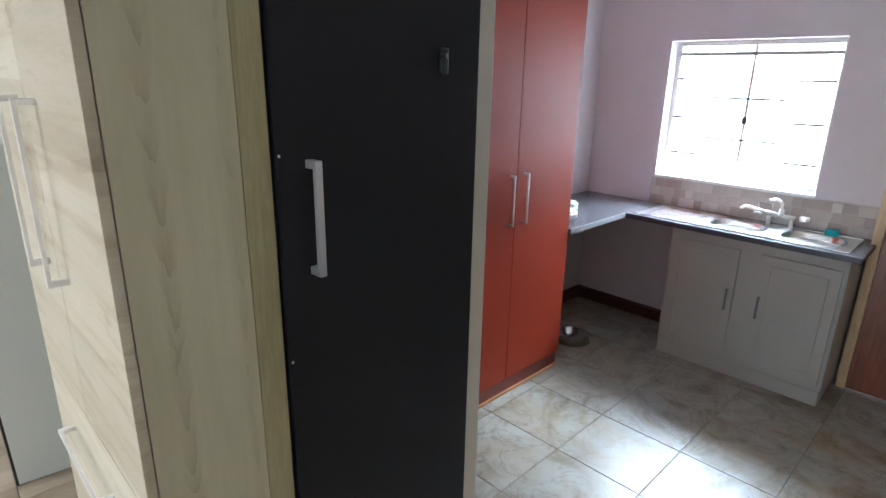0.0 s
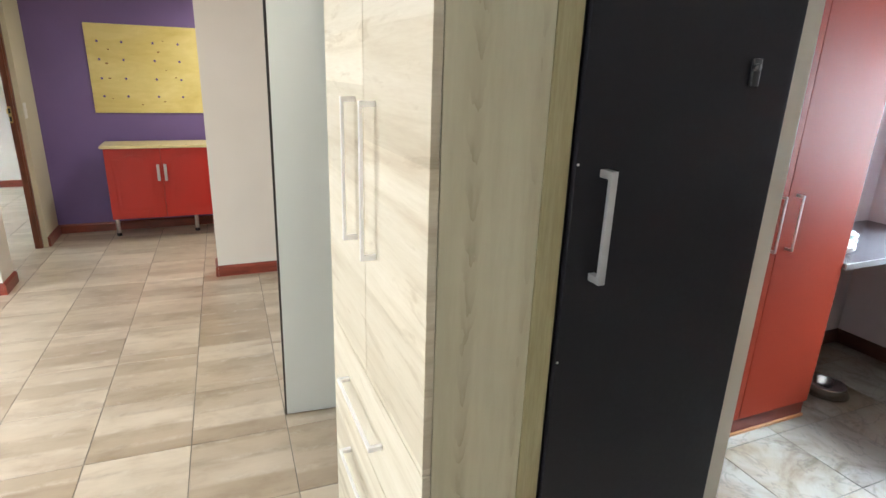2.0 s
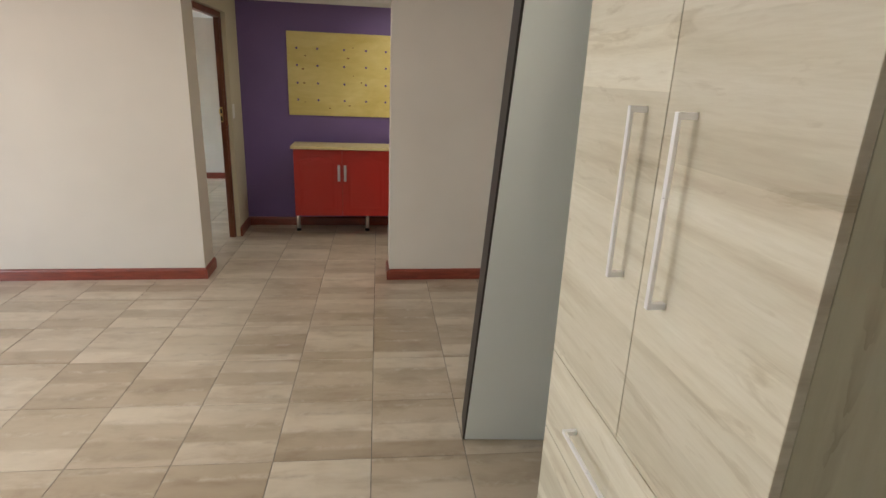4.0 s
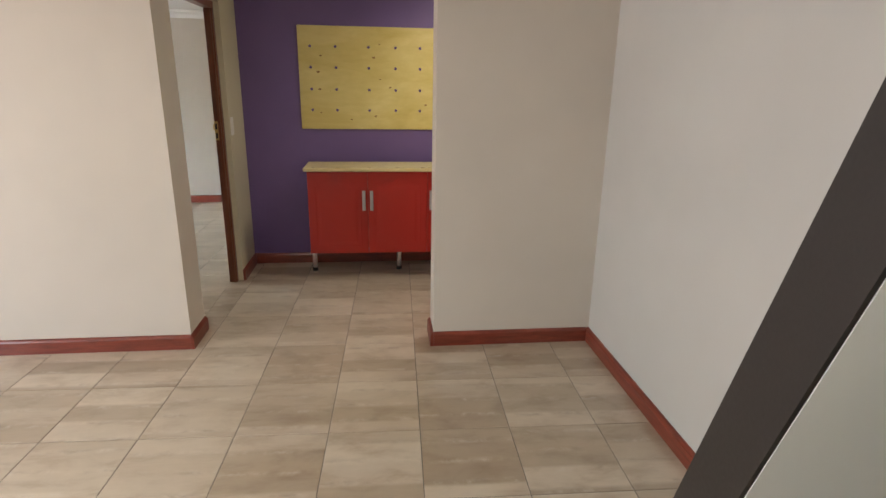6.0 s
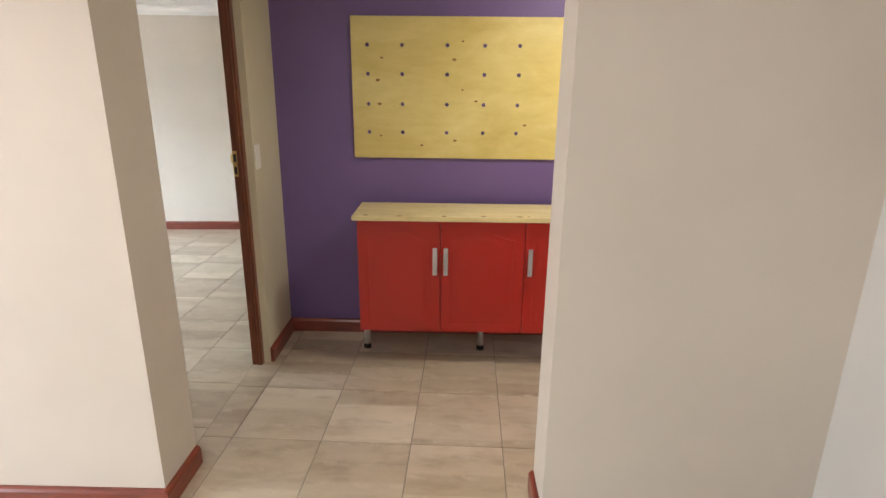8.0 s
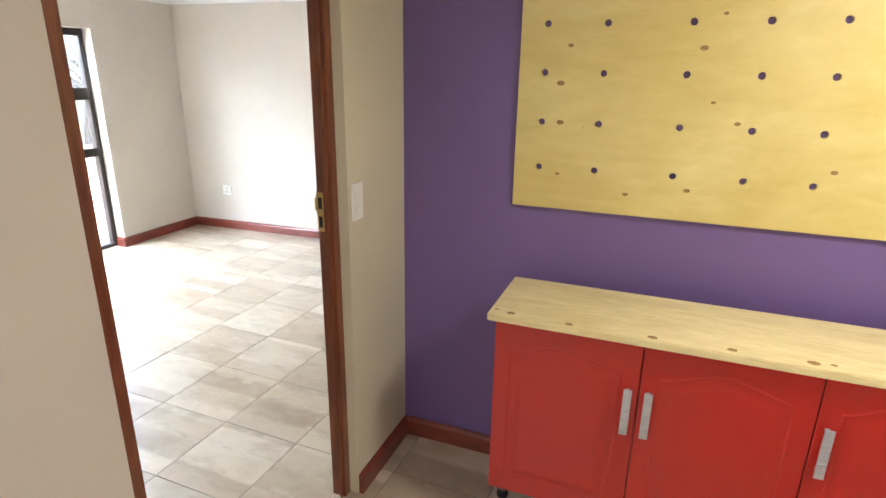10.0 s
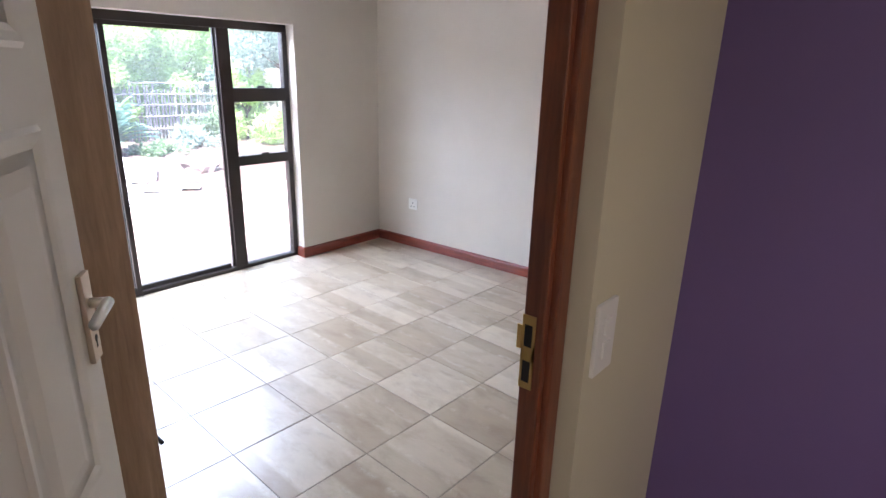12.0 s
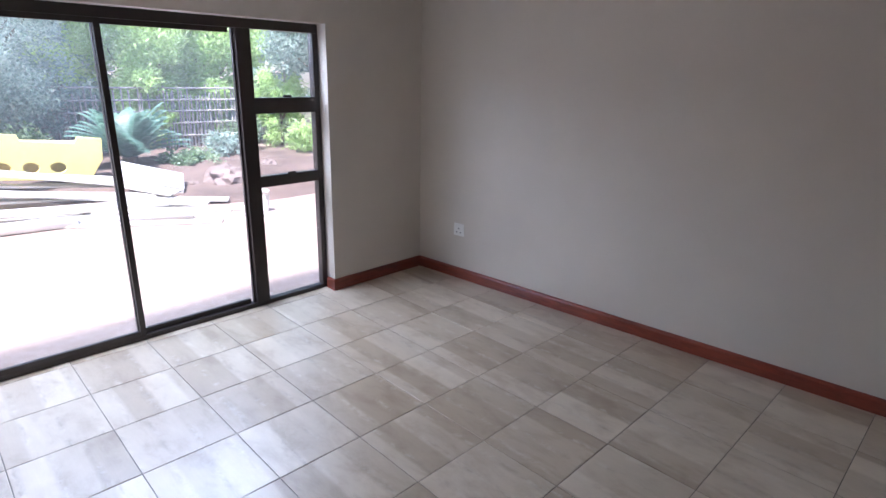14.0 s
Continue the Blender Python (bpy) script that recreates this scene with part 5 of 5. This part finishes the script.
def tree(name, label, x, y, height, spread, count, size, slim, material, seed, low=0.35, trunk_r=0.1, lean=0.0, category="tree"):
    rnd = random.Random(seed)
    top = thing(name, label, category, (x, y, G))
    bm = bmesh.new()
    a = Vector((0, 0, -0.05))
    b = Vector((lean, lean * 0.5, height * 0.45))
    rod(bm, a, b, trunk_r, 10, trunk_r * 0.65)
    tips = []
    for k in range(9):
        u = rnd.uniform(0, 6.28)
        s = b * rnd.uniform(0.45, 1.0)
        e = s + Vector((math.cos(u) * spread * rnd.uniform(0.4, 0.8), math.sin(u) * spread * rnd.uniform(0.4, 0.8), height * rnd.uniform(0.12, 0.5)))
        rod(bm, s, e, trunk_r * 0.45, 7, trunk_r * 0.12)
        tips.append(e)
    part("trunk", bm, M_BARK, top, smooth=True)
    spots = []
    for e in tips:
        spots.append((e.x, e.y, e.z, spread * rnd.uniform(0.22, 0.4)))
    for k in range(26):
        u, v = rnd.uniform(0, 6.28), rnd.random() ** 0.6
        z = height * rnd.uniform(low, 1.0)
        w = spread * (1.0 - 0.55 * abs(z / height - 0.6))
        spots.append((lean * 0.6 + math.cos(u) * w * v, math.sin(u) * w * v, z, spread * rnd.uniform(0.16, 0.34)))
    leaves(count, spots, size, slim, material, "crown", top, rnd)


# clumps behind the fence and along the yard
tree("bamboo_clump", "tall light green bamboo clump behind the pole fence", -16.6, 10.0, 4.4, 2.0, 42000, 0.15, 0.12, M_LEAFB, 1, 0.05, 0.05, category="bamboo")
tree("bamboo_clump", "tall light green bamboo clump behind the pole fence", -16.9, 12.0, 4.4, 2.0, 42000, 0.15, 0.12, M_LEAFB, 2, 0.05, 0.05, category="bamboo")
tree("bamboo_clump", "low light green bamboo by the fence end", -14.2, 12.6, 1.7, 0.7, 9000, 0.11, 0.11, M_LEAFB, 3, 0.05, 0.04, category="bamboo")
tree("olive_tree", "grey-green leafy tree beside the cycad", -15.2, 7.1, 4.6, 2.1, 42000, 0.10, 0.17, M_LEAFG, 4, 0.05, 0.12)
tree("olive_tree", "grey-green leafy tree beside the cycad", -15.8, 3.2, 5.0, 2.6, 26000, 0.13, 0.2, M_LEAFG, 5, 0.05, 0.14)
tree("garden_tree", "grey-green tree with a leaning trunk by the wall", -13.2, 13.6, 4.6, 1.8, 30000, 0.11, 0.17, M_LEAFG, 6, 0.42, 0.09, 0.3)
for k, (x, y, h, s) in enumerate(((-20, 8.0, 6.5, 3.4), (-21, 13.5, 7.0, 3.6), (-20, 18.5, 6.5, 3.4), (-20, 2.0, 6.5, 3.6), (-19, -4.0, 6.5, 3.4))):
    tree("background_tree", "dense leafy tree closing the garden", x, y, h, s, 24000, 0.26, 0.26, M_LEAFB if k == 1 else M_LEAFG, 20 + k, 0.03, 0.16)


def shrub(x, y, r, h, n, size, slim, mat, seed, label):
    rnd = random.Random(seed)
    top = thing("shrub", label, "shrub", (x, y, G))
    bm = bmesh.new()
    for k in range(7):
        u = rnd.uniform(0, 6.28)
        rod(bm, (0, 0, -0.02), (math.cos(u) * r * 0.6, math.sin(u) * r * 0.6, h * 0.7), 0.012, 6, 0.004)
    part("stems", bm, M_BARK, top)
    leaves(n, [(rnd.uniform(-r, r) * 0.7, rnd.uniform(-r, r) * 0.7, rnd.uniform(0.1, 0.8) * h, r * 0.4) for _ in range(14)], size, slim, mat, "foliage", top, rnd)


for k in range(9):
    shrub(-15.7 + 0.3 * (k % 2), 4.2 + k * 1.15, 0.8, 1.9, 7000, 0.12, 0.2, M_LEAFB if 4 < k < 7 else M_LEAFG, 60 + k, "dense green undergrowth behind the pole fence")
shrub(-12.0, 9.55, 0.5, 0.28, 1500, 0.09, 0.35, M_COVER, 31, "low pale green ground cover in the bed")
shrub(-12.6, 10.5, 0.4, 0.55, 1200, 0.13, 0.12, M_LEAFG, 32, "grey-green spiky shrub in the bed")
shrub(-13.2, 7.0, 0.7, 0.8, 2000, 0.11, 0.22, M_LEAFD, 33, "dark green low shrub under the tree")
shrub(-13.6, 11.2, 0.6, 0.9, 1600, 0.12, 0.12, M_LEAFD, 34, "dark green shrub at the fence end")
shrub(-12.6, 12.3, 0.45, 0.9, 1500, 0.16, 0.09, M_LEAFB, 35, "light green grassy shrub beside the wall")


def cycad(x, y):
    rnd = random.Random(8)
    top = thing("cycad", "large cycad with arching blue-green fronds", "cycad", (x, y, G))
    bm = bmesh.new()
    rod(bm, (0, 0, -0.03), (0, 0, 0.28), 0.14, 14, 0.12)
    part("trunk", bm, M_BARK, top)
    for k in range(72):
        u = k * 2.399963
        rise = 0.3 + 0.7 * ((k % 11) / 10)
        L = rnd.uniform(1.0, 1.2)
        vs, fs = [], []
        prev = None
        for j in range(23):
            s = j / 22
            rad = L * s * (1.0 - 0.5 * rise)
            z = 0.25 + L * ((0.2 + 1.1 * rise) * s - (0.25 + 0.27 * rise) * s * s)
            c = Vector((math.cos(u) * rad, math.sin(u) * rad, z))
            side = Vector((-math.sin(u), math.cos(u), 0))
            w = 0.19 * math.sin(math.pi * min(1, 0.12 + s * 0.88)) + 0.02
            if j:
                fwd = (c - prev).normalized()
                for sg in (-1, 1):
                    i = len(vs)
                    tip = c + side * sg * w + fwd * 0.09 - Vector((0, 0, 0.035))
                    vs += [tuple(c - fwd * 0.014), tuple(c + fwd * 0.014), tuple(tip)]
                    fs.append((i, i + 1, i + 2))
                    i = len(vs)
                    c2 = (c + prev) / 2
                    tip = c2 + side * sg * w + fwd * 0.09 - Vector((0, 0, 0.03))
                    vs += [tuple(c2 - fwd * 0.014), tuple(c2 + fwd * 0.014), tuple(tip)]
                    fs.append((i, i + 1, i + 2))
                i = len(vs)
                vs += [tuple(prev + side * 0.006), tuple(prev - side * 0.006), tuple(c - side * 0.005), tuple(c + side * 0.005)]
                fs.append((i, i + 1, i + 2, i + 3))
            prev = c
        me = bpy.data.meshes.new("frond")
        me.from_pydata(vs, [], fs)
        me.materials.append(M_CYCAD)
        ob = new("frond", me)
        ob.parent = top


cycad(-12.4, 8.62)


def fence():
    rnd = random.Random(4)
    top = thing("pole_fence", "weathered grey pole fence with thin cross rails", "fence", (-14.87, 10.0, G))
    for k in range(70):
        y = -2.6 + k * 0.075 + rnd.uniform(-0.012, 0.012)
        if rnd.random() < 0.1:
            continue
        bm = bmesh.new()
        h = rnd.uniform(1.15, 1.42)
        rod(bm, (rnd.uniform(-0.02, 0.02), y, -0.03), (rnd.uniform(-0.04, 0.04), y + rnd.uniform(-0.03, 0.03), h), rnd.uniform(0.02, 0.034), 7, 0.018)
        part("pole", bm, M_POLE, top)
    for z in (0.30, 0.58, 0.84, 1.08, 1.33):
        bm = bmesh.new()
        rod(bm, (0.045, -2.7, z + 0.03), (0.045, 3.0, z - 0.02), 0.02, 7)
        part("rail", bm, M_POLE, top)


fence()
M_STONE = paint("garden_stone", (0.23, 0.175, 0.15), 0.9, 20, 0.6, 0.15)


def rock(x, y, r, seed, label):
    bm = bmesh.new()
    bmesh.ops.create_icosphere(bm, subdivisions=3, radius=r)
    for v in bm.verts:
        k = noise.fractal(v.co * (2.2 / r) + Vector((seed * 7.1, 0, 0)), 1.0, 2.0, 4)
        v.co *= 1 + 0.32 * k
        v.co.z *= 0.62
    return one("rock", bm, M_STONE, label, "rock", (x, y, G + r * 0.28), seed * 40, group="bed edging rocks")


for k, (x, y, r) in enumerate(((-10.4, 9.4, 0.34), (-10.8, 9.85, 0.17), (-10.45, 8.85, 0.12), (-11.3, 10.6, 0.2), (-11.0, 10.15, 0.13), (-11.4, 9.1, 0.14))):
    rock(x, y, r, k + 1, "pinkish-brown garden rock edging the bed")
M_WPLANK = wood("whitewashed_plank", (0.50, 0.46, 0.40), (0.76, 0.72, 0.66), (1, 9, 9), 3, 0.7)
M_PVC = paint("white_pvc", (0.74, 0.72, 0.68), 0.4, 60, 0.1, 0.08)
M_YEL = paint("yellow_plastic", (0.86, 0.74, 0.24), 0.4, 60, 0.1, 0.06)


def plank(x, y, z, length, width, turn, tilt, label="pale whitewashed plank on the scrap pile"):
    bm = bmesh.new()
    box(bm, -length / 2, length / 2, -width / 2, width / 2, -0.014, 0.014, 0.003)
    ob = one("plank", bm, M_WPLANK, label, "plank", group="scrap planks")
    ob.matrix_world = pose(x, y, z, 0, tilt, turn)


for x, y, z, ln, w, tn, tl in ((-9.3, 7.4, -0.10, 2.8, 0.16, 62, 0), (-9.6, 7.2, -0.06, 2.6, 0.18, 70, 1), (-9.9, 7.6, -0.02, 2.9, 0.2, 58, 2), (-9.1, 8.1, -0.10, 2.0, 0.12, 55, 0),
                               (-10.2, 7.0, 0.04, 2.8, 0.22, 66, 3), (-10.5, 7.3, 0.10, 2.5, 0.2, 75, 4), (-10.1, 6.5, 0.06, 2.4, 0.18, 80, 3), (-9.5, 6.2, -0.09, 2.2, 0.16, 84, 0), (-8.6, 8.3, -0.105, 1.6, 0.1, 50, 0), (-9.0, 7.9, -0.06, 1.5, 0.22, 66, 2), (-9.4, 7.75, 0.03, 1.7, 0.26, 58, 5), (-9.9, 7.2, 0.08, 1.8, 0.3, 72, 5), (-8.7, 7.5, -0.1, 1.9, 0.14, 58, 0), (-10.3, 7.35, 0.2, 2.0, 0.28, 68, 9), (-10.6, 6.9, 0.26, 2.2, 0.3, 76, 7), (-10.0, 6.6, 0.16, 2.3, 0.24, 64, 5), (-10.0, 7.9, 0.1, 1.2, 0.3, 40, 8)):
    plank(x, y, z, ln, w, tn, tl)
bm = bmesh.new()
box(bm, -0.42, 0.42, -0.3, 0.3, -0.045, 0.045, 0.012)
ob = one("white_board", bm, M_PVC, "white board lying across the scrap pile", "board")
ob.matrix_world = pose(-10.3, 8.25, 0.13, 12, 16, 72)


def pipe(x, y, z, length, r, turn, label):
    bm = bmesh.new()
    n = 20
    rings = []
    for px, rr in ((-length / 2, r), (length / 2, r), (length / 2, r * 0.82), (-length / 2, r * 0.82)):
        rings.append([bm.verts.new((px, rr * math.cos(6.2832 * k / n), rr * math.sin(6.2832 * k / n))) for k in range(n)])
    for a, b in zip(rings, rings[1:] + rings[:1]):
        for k in range(n):
            bm.faces.new((a[k], a[(k + 1) % n], b[(k + 1) % n], b[k]))
    one("drain_pipe", bm, M_PVC, label, "pipe", (x, y, z), turn, group="white pipes", smooth=True)


pipe(-9.18, 5.95, G + 0.062, 2.1, 0.06, 83, "white plastic pipe lying on the sand")
pipe(-9.5, 6.9, 0.0, 2.4, 0.055, 72, "white plastic pipe on the scrap pile")
pipe(-8.95, 7.35, G + 0.05, 1.7, 0.045, 64, "white plastic pipe lying on the sand")
bm = bmesh.new()
rod(bm, (0, 0, 0.0), (0, 0, 0.26), 0.05, 10, 0.06)
bulb(bm, (0, 0, 0.27), 0.085, 0.07, 0.035, 10)
one("post_stump", bm, M_WPLANK, "short white post stump in the sand", "stump", (-8.35, 8.95, G))


def yellow_slab():
    """Moulded yellow plastic unit with round openings in its side."""
    top = new("yellow_play_panel")
    tagged(top, "moulded yellow plastic panel with round holes on scrap pile", "plastic panel")
    top.matrix_world = pose(-11.35, 6.95, 0.38, 0, 0, 84) @ pose(0, 0, 0, 0, 4, 0)
    cu = bpy.data.curves.new("side", "CURVE")
    cu.dimensions, cu.fill_mode, cu.extrude, cu.bevel_depth = "2D", "BOTH", 0.02, 0.012
    def loop(pts):
        s = cu.splines.new("POLY")
        s.points.add(len(pts) - 1)
        for p, (x, y) in zip(s.points, pts):
            p.co = (x, y, 0, 1)
        s.use_cyclic_u = True
    loop([(-1.7, -0.24), (0.78, -0.30), (0.95, 0.0), (0.95, 0.30), (0.66, 0.31), (0.62, 0.22), (-0.02, 0.24), (-0.06, 0.33), (-0.5, 0.34), (-0.54, 0.25), (-1.7, 0.28)])
    for x in (-1.2, -0.88, -0.56, -0.24, 0.08, 0.40):
        loop([(x + 0.105 * math.cos(k * math.pi / 12), -0.12 + 0.085 * math.sin(k * math.pi / 12)) for k in range(24)])
    tmp = bpy.data.objects.new("side_curve", cu)
    me = bpy.data.meshes.new_from_object(tmp)
    bpy.data.objects.remove(tmp)
    me.transform(pose(0, 0, 0, 90, 0, 0))
    me.materials.clear()
    me.materials.append(M_YEL)
    ob = new("side", me)
    ob.parent = top
    # deck in a paler yellow than the sides
    bm = bmesh.new()
    box(bm, -1.7, 0.92, 0.03, 0.55, 0.12, 0.22, 0.03)
    part("deck", bm, paint("yellow_pale", (0.82, 0.72, 0.34), 0.45, 60, 0.1, 0.06), top, "paler yellow deck")
    bm = bmesh.new()
    box(bm, -1.65, 0.88, 0.48, 0.54, -0.28, 0.125, 0.02)
    part("back", bm, M_YEL, top)


yellow_slab()
bm = bmesh.new()
box(bm, -0.09, 0.09, -7, 7, 0, 1.7, 0.01)
one("garden_wall", bm, paint("garden_wall_plaster", (0.50, 0.47, 0.44), 0.85, 40, 0.4, 0.08), "pale plastered garden boundary wall", "wall", (-12.6, 14.4, G), 78, kind="structure")
# made-up white wall that keeps the kitchen window's view bright
bm = bmesh.new()
box(bm, 0, 0.2, -8, 8, 0, 1.9)
one("added_yard_wall", bm, paint("added_yard_wall_white", (0.78, 0.77, 0.74), 0.8, 40, 0.3, 0.05), "added white wall outside that brightens the kitchen window", "wall", (7.5, 1.0, G), 0, kind="structure")
